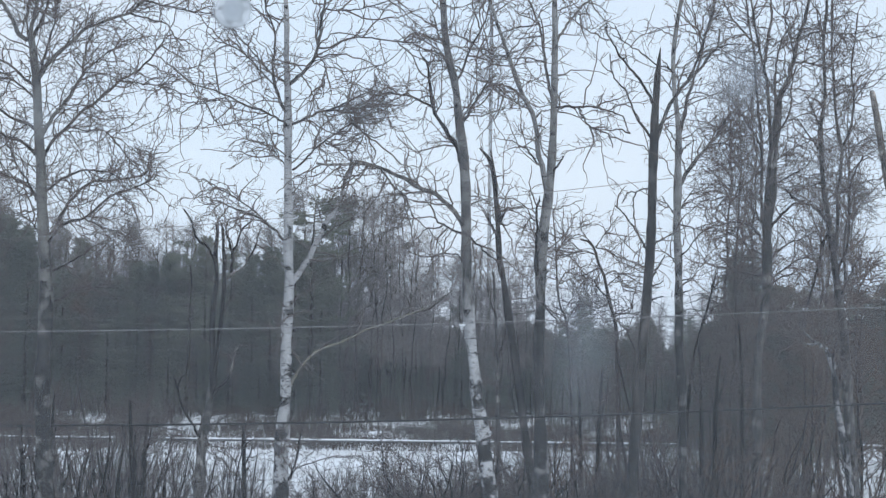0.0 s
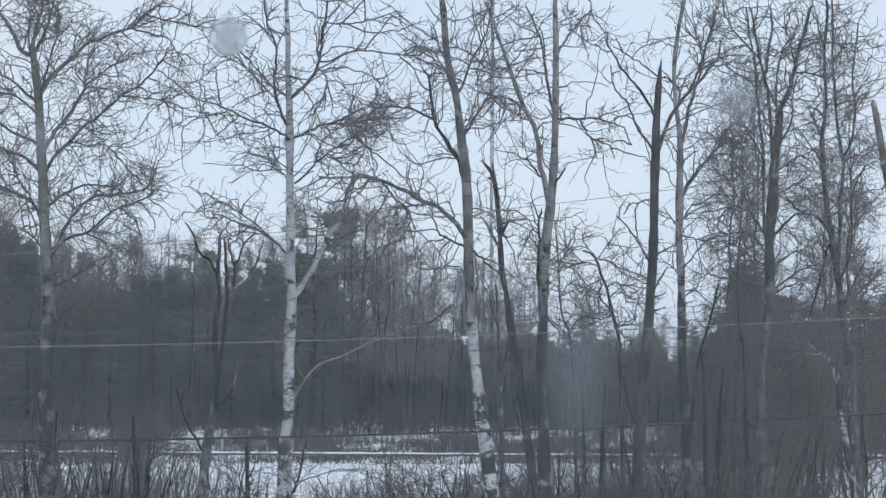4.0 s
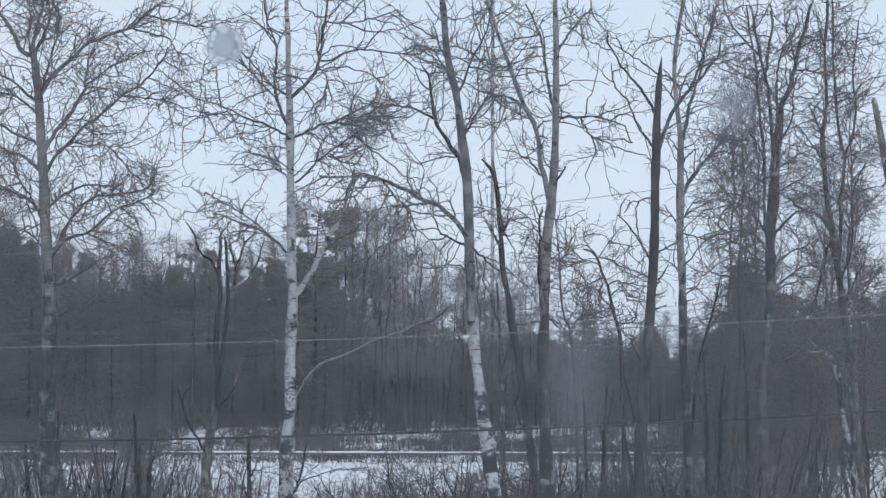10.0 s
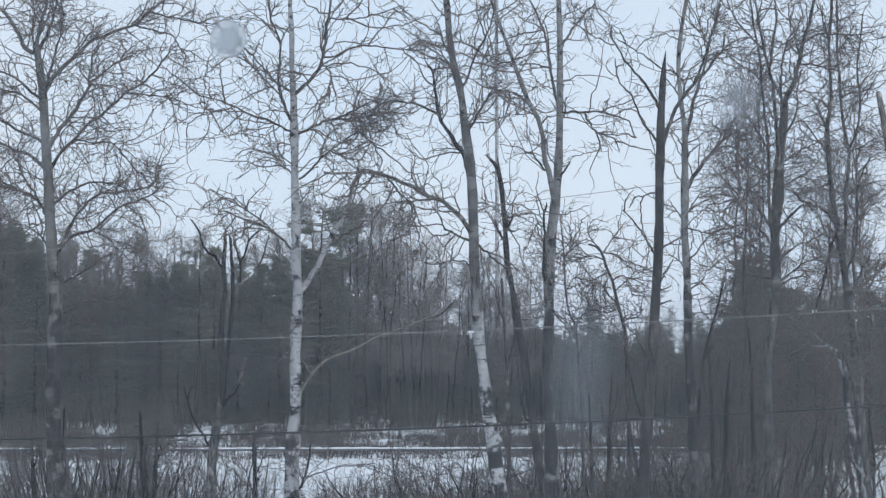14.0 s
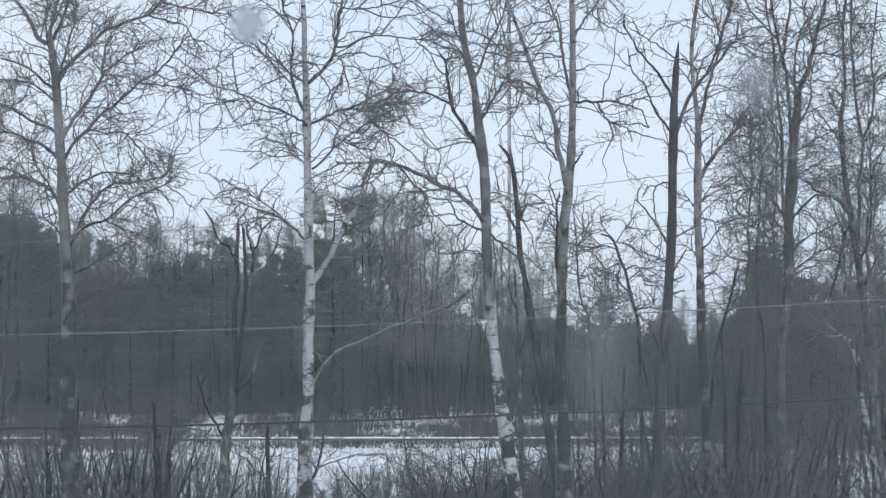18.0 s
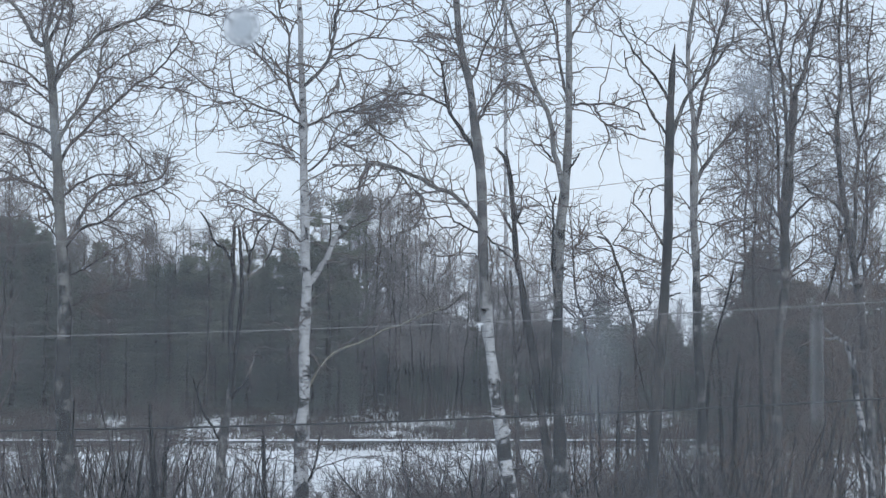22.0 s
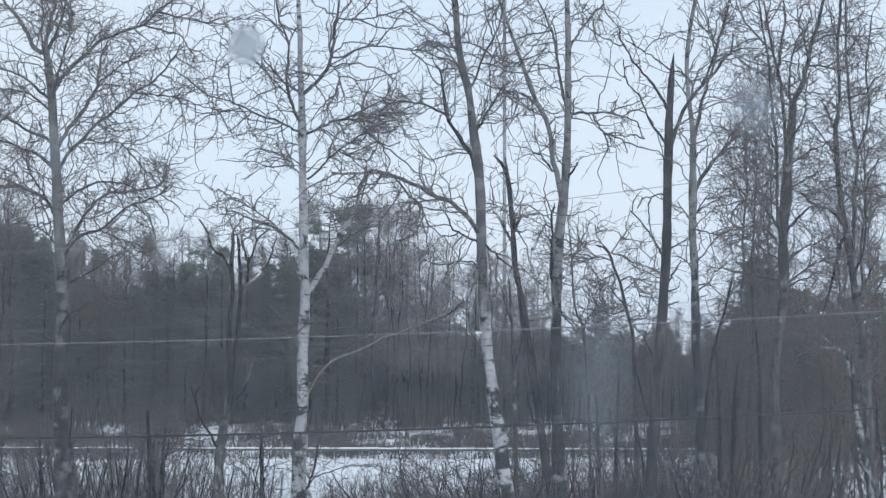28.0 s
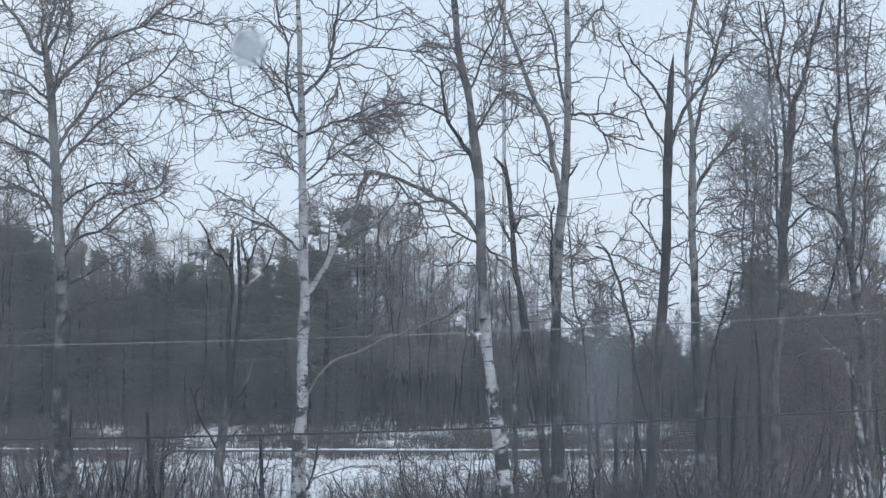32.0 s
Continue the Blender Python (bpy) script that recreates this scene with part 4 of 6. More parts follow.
limb(tree, 0.028, (0.46, 0, 10.33), (0.27, 0.17, 10.73), (0.08, 0.3, 11.02), (-0.11, 0.42, 11.29), (-0.22, 0.52, 11.52), (-0.34, 0.61, 11.76), (-0.33, 0.67, 11.93))
limb(tree, 0.023, (0.42, 0, 9.72), (0.18, 0.25, 10.12), (0.09, 0.4, 10.4), (0.01, 0.55, 10.68), (-0.12, 0.67, 10.86), (-0.23, 0.8, 11.1), (-0.24, 0.98, 11.45))
limb(tree, 0.015, (0.48, 0, 11.09), (0.11, 0.14, 11.4), (-0.14, 0.22, 11.58), (-0.3, 0.28, 11.7))
limb(tree, 0.015, (-0.14, 0.22, 11.58), (-0.22, 0.11, 11.73), (-0.28, 0.06, 11.81))
limb(tree, 0.023, (0.39, 0, 7.59), (0.12, 0.27, 8.14), (-0.06, 0.41, 8.41), (-0.18, 0.48, 8.54))
limb(tree, 0.018, (0.44, 0, 7.79), (0.66, 0.1, 7.93), (0.86, 0.18, 8.01))
limb(tree, 0.023, (0.4, 0, 7.15), (0.61, 0.1, 7.47), (0.7, 0.15, 7.62))
limb(tree, 0.015, (0.38, 0, 7.03), (0.53, -0.08, 7.08), (0.61, -0.13, 7.13))
limb(tree, 0.015, (0.38, 0, 6.78), (0.55, 0.06, 6.83), (0.66, 0.11, 6.86))
limb(tree, 0.015, (0.4, 0, 8.8), (0.26, -0.05, 8.82), (0.12, -0.11, 8.74), (0.06, -0.17, 8.58), (0.06, -0.3, 8.25))
limb(tree, 0.015, (0.5, 0, 11.05), (0.65, -0.05, 11.05), (0.76, -0.1, 10.92))
limb(tree, 0.013, (0.12, -0.11, 8.74), (-0.04, -0.17, 8.73), (-0.16, -0.25, 8.53))
limb(tree, 0.041, (0.48, 0, 9.57), (0.63, 0.17, 10.09), (0.78, 0.28, 10.38), (0.93, 0.36, 10.6), (1.16, 0.47, 10.89), (1.39, 0.57, 11.11), (1.56, 0.66, 11.34), (1.78, 0.75, 11.57), (1.82, 0.86, 11.93), wood='old')
limb(tree, 0.026, (1.16, 0.47, 10.89), (1.28, 0.27, 11.24), (1.35, 0.09, 11.55), (1.42, -0.07, 11.83), (1.49, -0.27, 12.18), wood='old')
limb(tree, 0.015, (1.78, 0.75, 11.57), (1.99, 0.64, 11.6), (2.23, 0.52, 11.58), wood='old')
limb(tree, 0.013, (-0.39, 0.28, 11.69), (-0.42, 0.23, 11.79), (-0.4, 0.16, 11.94))
limb(tree, 0.013, (-0.08, 0.42, 11.26), (0.01, 0.46, 11.31))
limb(tree, 0.015, (0.23, 0, 5.77), (0.09, 0.13, 6.02), (0.01, 0.25, 6.27))
limb(tree, 0.015, (0.06, 0, 4.8), (-0.05, -0.13, 5.12), (-0.21, -0.34, 5.64), (-0.31, -0.5, 6.05))
crown(tree, 0.2)
tree = bare_tree('birch_tree', 'thin grey tree with steep twisted limbs', (5.45, 28.52), 'forked',
    [(0, 0, -0.1, 0.109), (-0.02, 0, 2.51, 0.095), (-0.05, 0, 3.48, 0.095), (-0.07, 0, 4.65, 0.095), (-0.14, 0, 5.82, 0.089), (-0.15, 0, 6.42, 0.086), (-0.16, 0, 7.01, 0.083), (-0.17, 0, 7.6, 0.08), (-0.21, 0, 8.19, 0.077), (-0.2, 0, 8.78, 0.08), (-0.19, 0, 9.61, 0.077), (-0.18, 0, 10.21, 0.062), (-0.21, 0, 10.56, 0.05), (-0.28, 0, 11.16, 0.047), (-0.31, 0, 11.75, 0.047), (-0.26, 0, 12.35, 0.044), (-0.16, 0, 12.95, 0.041), (-0.06, 0, 13.42, 0.035)])
limb(tree, 0.038, (-0.17, 0, 10.15), (-0.05, 0.16, 10.58), (0.05, 0.29, 10.96), (0.18, 0.43, 11.34), (0.39, 0.63, 11.9), (0.5, 0.8, 12.37), (0.65, 0.94, 12.77), (0.82, 1.11, 13.28))
limb(tree, 0.018, (-0.2, 0, 9.97), (-0.37, -0.17, 10.19), (-0.54, -0.31, 10.37))
limb(tree, 0.021, (-0.18, 0, 9.73), (-0.02, -0.15, 9.96), (0.15, -0.26, 10.07))
limb(tree, 0.047, (-0.17, 0, 9.08), (0.11, 0.21, 9.51), (0.45, 0.42, 9.92), (0.73, 0.58, 10.21), (0.87, 0.7, 10.46), (1.12, 0.85, 10.8), wood='old')
limb(tree, 0.024, (0.45, 0.42, 9.92), (0.79, 0.6, 10.09), (1.19, 0.78, 10.05), (1.55, 0.96, 9.89))
limb(tree, 0.024, (0.73, 0.58, 10.21), (1.07, 0.77, 10.39), (1.41, 0.96, 10.29))
limb(tree, 0.018, (-0.2, 0, 8.45), (-0.38, 0.16, 8.73), (-0.48, 0.26, 8.91))
limb(tree, 0.021, (-0.18, 0, 8.52), (0.03, 0.14, 8.85), (0.2, 0.24, 9.06))
limb(tree, 0.018, (-0.16, 0, 7.36), (-0.27, 0.14, 7.6), (-0.4, 0.22, 7.62))
limb(tree, 0.018, (-0.16, 0, 6.95), (0.06, 0.15, 7.11), (0.26, 0.28, 7.24))
limb(tree, 0.015, (-0.15, 0, 6.83), (-0, 0.05, 6.89), (0.14, 0.09, 6.94))
limb(tree, 0.018, (-0.18, 0, 7.54), (0.02, -0.17, 7.81), (0.23, -0.35, 8.11), (0.49, -0.5, 8.26))
limb(tree, 0.018, (-0.19, 0, 8.31), (0.04, -0.09, 8.25), (0.37, -0.22, 8.16), (0.69, -0.34, 8.19))
limb(tree, 0.018, (-0.25, 0, 11.42), (-0.38, 0.08, 11.62), (-0.53, 0.15, 11.8))
limb(tree, 0.018, (-0.27, 0, 11.04), (-0.4, 0.14, 11.3), (-0.53, 0.25, 11.5))
limb(tree, 0.018, (0.39, 0.63, 11.9), (0.67, 0.53, 12.08), (0.89, 0.47, 12.14))
limb(tree, 0.018, (-0.25, 0, 12.41), (-0.27, -0.06, 12.57), (-0.32, -0.12, 12.7))
limb(tree, 0.024, (0.65, 0.94, 12.77), (0.8, 0.87, 12.88), (0.89, 0.82, 12.98))
limb(tree, 0.018, (0.29, 0, 11.99), (0.27, 0.2, 12.39), (0.22, 0.41, 12.79), (0.18, 0.58, 13.13))
crown(tree, 0.9)
tree = bare_tree('bare_tree', 'many-stemmed bare tree with a dense upright crown', (7.33, 30.02), 'old',
    [(0, 0, -0.1, 0.136), (0.02, 0, 2.31, 0.118), (0.01, 0, 3.94, 0.106), (-0.01, 0, 5.17, 0.093), (0.07, 0, 6.05, 0.093), (0.17, 0, 6.79, 0.1), (0.19, 0, 7.41, 0.118), (0.18, 0, 7.91, 0.118), (0.2, 0, 8.53, 0.112), (0.26, 0, 9.15, 0.124), (0.3, 0, 9.9, 0.112), (0.36, 0, 10.53, 0.1), (0.42, 0, 11.09, 0.081)])
limb(tree, 0.065, (0.41, 0, 10.96), (0.43, -0.11, 11.2), (0.52, -0.26, 11.49), (0.59, -0.4, 11.78), (0.63, -0.54, 12.06), (0.65, -0.7, 12.4), (0.73, -0.85, 12.68), (0.78, -0.99, 12.96), (0.82, -1.15, 13.28))
limb(tree, 0.047, (0.28, 0, 9.65), (0.17, -0.4, 10.36), (0.06, -0.66, 10.82), (-0.04, -0.93, 11.27), (-0.19, -1.19, 11.71), (-0.36, -1.43, 12.09), (-0.46, -1.6, 12.41), (-0.52, -1.6, 12.77), (-0.59, -1.6, 13.13))
limb(tree, 0.04, (0.16, 0, 8.03), (-0.01, -0.27, 8.88), (-0.05, -0.5, 9.6), (-0.13, -0.72, 10.32), (-0.25, -0.92, 10.91), (-0.35, -1.11, 11.49), (-0.46, -1.34, 12.16), (-0.62, -1.53, 12.73), (-0.69, -1.6, 13.13))
limb(tree, 0.034, (0.38, 0, 10.78), (0.42, 0.24, 11.31), (0.48, 0.48, 11.86), (0.61, 0.72, 12.41), (0.79, 0.91, 12.83), (1.06, 1.05, 13.08))
limb(tree, 0.025, (0.25, -0.4, 10.3), (0.48, -0.73, 10.81), (0.45, -0.98, 11.26), (0.46, -1.25, 11.7))
limb(tree, 0.025, (0.78, 0, 12.03), (1.03, -0.08, 12.02), (1.25, -0.16, 11.94), (1.56, -0.27, 11.84))
limb(tree, 0.028, (0.65, -0.7, 12.33), (0.9, -0.56, 12.55), (1.18, -0.44, 12.64), (1.53, -0.28, 12.66), (1.96, -0.1, 12.67), (2.46, 0.11, 12.79))
limb(tree, 0.037, (-0.19, -1.19, 11.71), (-0.05, -0.9, 12.36), (0.1, -0.67, 12.9), (0.11, -0.46, 13.38))
limb(tree, 0.028, (0.63, -0.54, 12.06), (0.61, -0.26, 12.61), (0.55, -0.04, 13.03), (0.57, 0.16, 13.45))
limb(tree, 0.025, (-0.36, -1.43, 12.09), (-0.65, -1.14, 12.51), (-0.84, -0.92, 12.85), (-0.94, -0.72, 13.2))
limb(tree, 0.022, (-0.35, -1.11, 11.49), (-0.54, -0.91, 11.76), (-0.75, -0.75, 11.91), (-0.95, -0.58, 12.12))
limb(tree, 0.04, (0.18, 0, 8.26), (0.42, -0.16, 8.58), (0.63, -0.28, 8.82), (0.91, -0.4, 8.94))
limb(tree, 0.031, (0.16, 0, 7.97), (-0.16, -0.23, 8.33), (-0.44, -0.37, 8.45), (-0.71, -0.5, 8.44), (-1.06, -0.67, 8.35), (-1.32, -0.8, 8.43))
limb(tree, 0.025, (-0.44, -0.37, 8.45), (-0.69, -0.15, 8.21), (-0.96, 0.05, 8.06))
limb(tree, 0.025, (0.18, 0, 8.26), (0.02, 0.2, 8.66), (-0.2, 0.37, 8.99), (-0.48, 0.5, 9.09), (-0.79, 0.65, 9.01), (-1.17, 0.83, 8.96))
limb(tree, 0.025, (-0.48, 0.5, 9.09), (-0.71, 0.61, 8.92), (-0.82, 0.72, 8.63))
limb(tree, 0.025, (0.2, 0, 7.6), (0.65, 0.24, 7.97), (1.01, 0.4, 8.11), (1.48, 0.61, 8.33))
limb(tree, 0.025, (0.2, 0, 7.16), (0.75, 0.2, 7.54), (1.1, 0.31, 7.72), (1.42, 0.42, 7.94))
limb(tree, 0.025, (0.19, 0, 7.04), (0.64, 0.23, 7.29), (1.06, 0.41, 7.36))
limb(tree, 0.022, (0.19, 0, 7.66), (-0.12, 0.17, 7.92), (-0.4, 0.32, 8.14), (-0.69, 0.45, 8.3))
limb(tree, 0.022, (0.19, 0, 7.29), (-0.24, 0.23, 7.35), (-0.63, 0.44, 7.47), (-1.03, 0.65, 7.57))
limb(tree, 0.025, (0.05, 0, 10.15), (-0.26, -0.22, 10.56), (-0.48, -0.35, 10.8), (-0.68, -0.44, 10.84))
limb(tree, 0.022, (0.07, 0, 9.53), (-0.23, 0.23, 9.74), (-0.55, 0.46, 9.82), (-0.88, 0.69, 9.71))
limb(tree, 0.022, (0.3, 0, 9.78), (0.78, 0.24, 10.12), (1.22, 0.43, 10.32), (1.52, 0.58, 10.53))
limb(tree, 0.022, (0.28, 0, 9.27), (0.79, 0.29, 9.55), (1.17, 0.49, 9.76), (1.48, 0.71, 10.07))
limb(tree, 0.019, (-0.01, -0.27, 8.94), (-0.36, -0.07, 9.21), (-0.76, 0.11, 9.31), (-1.22, 0.32, 9.33))
crown(tree, 1.15)
tree = bare_tree('bare_tree', 'dark bare tree with several crossing stems', (9.97, 31.52), 'old',
    [(0, 0, -0.1, 0.15), (-0, 0, 2.14, 0.131), (-0.07, 0, 3.2, 0.124), (-0.15, 0, 4.5, 0.111), (-0.24, 0, 5.8, 0.098), (-0.36, 0, 6.71, 0.091), (-0.44, 0, 7.24, 0.091), (-0.52, 0, 7.89, 0.085), (-0.61, 0, 8.54, 0.078), (-0.7, 0, 9.06, 0.065), (-0.77, 0, 9.59, 0.059), (-0.82, 0, 10.25, 0.056), (-0.84, 0, 10.83, 0.052), (-0.73, 0, 11.43, 0.042), (-0.74, 0, 12.08, 0.036), (-0.77, 0, 12.87, 0.033), (-0.7, 0, 13.66, 0.033), (-0.73, 0, 14.2, 0.026)])
limb(tree, 0.052, (-0.51, 0, 7.83), (-0.34, 0.33, 8.43), (-0.19, 0.77, 9.25), (-0.01, 1.14, 9.95), (0.11, 1.44, 10.53), (0.05, 1.6, 10.96), (-0.04, 1.6, 11.79), (-0.1, 1.6, 12.89), (-0.1, 1.6, 14), (-0.13, 1.6, 14.56))
limb(tree, 0.052, (-0.61, 0, 8.51), (-0.76, -0.08, 8.74), (-1.05, -0.19, 8.99), (-1.47, -0.31, 9.11), (-1.76, -0.43, 9.36))
limb(tree, 0.042, (-0.61, 0, 8.43), (-0.68, -0.03, 8.35), (-0.81, -0.12, 8.02), (-0.98, -0.27, 7.49), (-1.16, -0.42, 6.97), (-1.33, -0.56, 6.49), wood='dead')
limb(tree, 0.033, (0.11, 1.44, 10.53), (0.22, 1.15, 10.97), (0.17, 0.73, 11.66), (-0.02, 0.35, 12.27), (-0.06, -0.04, 12.87), (-0.11, -0.42, 13.45))
limb(tree, 0.033, (-0.46, 0, 7.37), (-0.3, -0.27, 8.01), (-0.31, -0.53, 8.65), (-0.42, -0.78, 9.27), (-0.33, -0.99, 9.76), (-0.2, -1.14, 10.06))
limb(tree, 0.026, (-0.82, 0, 10.25), (-1.02, 0.1, 10.58), (-1.2, 0.19, 10.86), (-1.31, 0.25, 11.07))
limb(tree, 0.026, (-0.84, 0, 10.83), (-1.08, -0.15, 11.27), (-1.24, -0.24, 11.52))
limb(tree, 0.026, (-0.1, 1.6, 12.89), (0.07, 1.48, 13.21), (0.25, 1.35, 13.54))
limb(tree, 0.026, (-0.77, 0, 12.87), (-0.86, 0.12, 13.3), (-0.9, 0.23, 13.71))
limb(tree, 0.026, (-0.04, 1.6, 11.79), (0.21, 1.52, 11.91), (0.46, 1.45, 11.93), (0.72, 1.37, 12.06))
limb(tree, 0.026, (-0.42, 0, 9.32), (-0.1, 0.14, 9.47), (0.28, 0.3, 9.59))
limb(tree, 0.026, (-0.4, 0, 6.84), (-0.2, -0.36, 7.49), (-0.08, -0.59, 7.87))
limb(tree, 0.023, (-0.77, 0, 9.59), (-1.06, 0.22, 9.47), (-1.34, 0.41, 9.51))
limb(tree, 0.023, (0.11, 1.44, 10.46), (0.4, 1.28, 10.58), (0.66, 1.12, 10.77))
crown(tree, 1.4)
curl(tree, (-1.22, -0.12, 6.61), 0.05, CAP)
tree = bare_tree('birch_tree', 'young crooked birch with patchy white bark', (8.12, 25.52), 'patchy',
    [(0, 0, -0.1, 0.079), (-0.11, 0, 3.03, 0.069), (-0.16, 0, 3.68, 0.069), (-0.26, 0, 4.32, 0.063), (-0.36, 0, 4.73, 0.058), (-0.4, 0, 5.15, 0.058), (-0.45, 0, 5.57, 0.058), (-0.55, 0, 5.83, 0.048)])
limb(tree, 0.037, (-0.52, 0, 5.76), (-0.63, -0.09, 5.91), (-0.89, -0.22, 6.06), (-1.14, -0.36, 6.26), (-1.23, -0.45, 6.41), wood='patchy')
limb(tree, 0.019, (-0.84, -0.22, 6.02), (-1.07, -0.31, 6.01), (-1.3, -0.41, 6.14), wood='patchy')
limb(tree, 0.021, (-0.48, 0, 5.65), (-0.46, -0.09, 5.94), (-0.41, -0.18, 6.21), (-0.45, -0.27, 6.47))
limb(tree, 0.016, (-0.4, 0, 5.15), (-0.21, 0.13, 5.41), (-0.06, 0.25, 5.67))
crown(tree, 0.7)
tree = bare_tree('dead_snag', 'pale broken trunk with peeled top', (11.22, 28.52), 'pale',
    [(0, 0, -0.1, 0.115), (-0.79, 0, 5.95, 0.075), (-1.34, 0, 8.31, 0.075), (-1.63, 0, 9.7, 0.068), (-1.78, 0, 10.58, 0.066), (-1.9, 0, 11.22, 0.058)])
limb(tree, 0.024, (-1.7, 0, 9.38), (-1.52, -0.19, 9.72), (-1.37, -0.41, 10.17))
crown(tree, 0.1)
tree = bare_tree('bare_tree', 'crooked small tree with curling bare branches', (4.71, 33.02), 'dark',
    [(0, 0, -0.1, 0.063), (0.02, 0, 1.86, 0.055), (-0.01, 0, 4.33, 0.051), (-0.04, 0, 5.7, 0.048), (-0.11, 0, 6.24, 0.044), (-0.23, 0, 6.65, 0.041), (-0.32, 0, 7.06, 0.038), (-0.39, 0, 7.34, 0.034), (-0.52, 0, 7.61, 0.034), (-0.59, 0, 7.88, 0.031), (-0.66, 0, 8.02, 0.027), (-0.79, 0, 8.13, 0.024), (-0.96, 0, 8.17, 0.021)])
limb(tree, 0.024, (-0.26, 0, 6.71), (-0.54, -0.14, 6.99), (-0.67, -0.22, 7.2), wood='dead')
limb(tree, 0.021, (-0.37, 0, 7.31), (-0.1, 0.12, 7.41), (0.03, 0.21, 7.2), (0.14, 0.34, 6.9))
limb(tree, 0.021, (-0.47, 0, 7.5), (-0.88, -0.12, 7.31), (-1.23, -0.22, 7.2), (-1.58, -0.32, 7.06))
limb(tree, 0.017, (-0.88, -0.12, 7.31), (-0.86, 0.08, 6.86), (-0.68, 0.18, 6.7))
limb(tree, 0.017, (-0.6, 0, 7.99), (-0.43, 0.15, 8.22), (-0.25, 0.28, 8.41))
limb(tree, 0.017, (-0.6, 0, 7.97), (-0.26, -0.12, 7.88), (-0.01, -0.25, 7.6))
limb(tree, 0.021, (-0.16, 0, 6.38), (0.18, 0.11, 6.38), (0.35, 0.19, 6.54))
limb(tree, 0.017, (-0.56, 0, 7.79), (-0.96, -0.21, 7.88), (-1.39, -0.44, 7.73), (-1.74, -0.63, 7.66))
limb(tree, 0.017, (-0.32, 0, 7.04), (0.04, 0.15, 7.34), (0.27, 0.26, 7.62))
limb(tree, 0.015, (-0.68, 0, 8.05), (-0.96, -0.22, 8.35), (-1.04, -0.4, 8.69))
limb(tree, 0.017, (-0.23, 0, 6.63), (-0.51, 0.17, 6.51), (-0.83, 0.35, 6.58), (-1.02, 0.49, 6.44))
crown(tree, 1.5)
tree = bare_tree('sapling', 'thin crooked leafless sapling before the sky', (3.67, 33.77), 'dark',
    [(0, 0, -0.1, 0.048), (0.01, 0, 1.76, 0.042), (-0.03, 0, 4.29, 0.035), (-0.15, 0, 6.1, 0.031), (-0.31, 0, 6.52, 0.028), (-0.4, 0, 7.08, 0.024), (-0.44, 0, 7.92, 0.021), (-0.49, 0, 8.55, 0.017)])
limb(tree, 0.017, (-0.15, 0, 6.08), (-0.01, 0.11, 6.45), (0.28, 0.22, 6.73), (0.58, 0.33, 7.01))
limb(tree, 0.015, (-0.4, 0, 7.05), (-0.21, 0.17, 7.36), (0.01, 0.29, 7.51))
limb(tree, 0.015, (-0.42, 0, 7.71), (-0.66, -0.11, 8), (-0.8, -0.19, 8.2))
limb(tree, 0.014, (-0.44, 0, 7.92), (-0.22, 0.12, 8.21), (-0.14, 0.22, 8.5))
crown(tree, 1.2)
tree = bare_tree('bare_tree', 'slim dead pole leaning among the shrubs', (5.79, 31.52), 'dead',
    [(0, 0, -0.1, 0.053), (0.11, 0, 2.09, 0.046), (0.28, 0, 4.2, 0.039), (0.38, 0, 5.24, 0.036), (0.55, 0, 6.02, 0.033), (0.75, 0, 6.67, 0.029), (0.91, 0, 7.35, 0.023)])
limb(tree, 0.016, (0.64, 0, 6.28), (0.79, -0.07, 6.44), (0.86, -0.13, 6.61))
limb(tree, 0.016, (0.44, 0, 5.5), (0.65, 0.15, 5.75), (0.73, 0.27, 6.01))
crown(tree, 0.3)
tree = bare_tree('bare_tree', 'slim straight grey stem behind the birches', (2.01, 36.03), 'grey',
    [(0, 0, -0.1, 0.08), (-0.03, 0, 1.46, 0.065), (-0.07, 0, 3.38, 0.058), (-0.1, 0, 5.01, 0.051), (-0.16, 0, 6.21, 0.036), (-0.23, 0, 7.4, 0.029)])
limb(tree, 0.022, (-0.1, 0, 5.01), (0.07, -0.45, 5.78), (0.12, -0.88, 6.52))
limb(tree, 0.022, (-0.16, 0, 6.21), (-0.36, -0.28, 6.81), (-0.44, -0.41, 7.1))
crown(tree, 0.6)
tree = bare_tree('dead_snag', 'short dead stem broken off low', (-4.27, 33.02), 'dead',
    [(0, 0, -0.1, 0.073), (-0.03, 0, 1.86, 0.06), (-0.06, 0, 2.95, 0.053), (-0.07, 0, 3.49, 0.04)])
limb(tree, 0.021, (-0.05, 0, 2.54), (0.13, -0.24, 2.97), (0.2, -0.39, 3.26))
limb(tree, 0.021, (-0.05, 0, 2.13), (-0.18, -0.27, 2.58), (-0.2, -0.41, 2.84))
crown(tree, 0.3)
tree = bare_tree('sapling', 'slim dark leafless sapling standing in snow', (-9.07, 31.52), 'dead',
    [(0, 0, -0.1, 0.074), (-0.13, 0, 2.51, 0.057), (-0.17, 0, 3.03, 0.04), (-0.22, 0, 3.94, 0.02)])
limb(tree, 0.024, (-0.16, 0, 2.9), (-0, -0.17, 3.31), (0.13, -0.38, 3.85))
limb(tree, 0.021, (-0.14, 0, 2.51), (-0.35, 0.16, 2.95), (-0.48, 0.32, 3.38))
crown(tree, 0.9)
tree = bare_tree('sapling', 'slim dark leafless sapling standing in snow', (-8.14, 30.02), 'dead',
    [(0, 0, -0.1, 0.063), (-0.03, 0, 2.72, 0.048), (0.01, 0, 3.58, 0.034), (0.06, 0, 4.45, 0.017)])
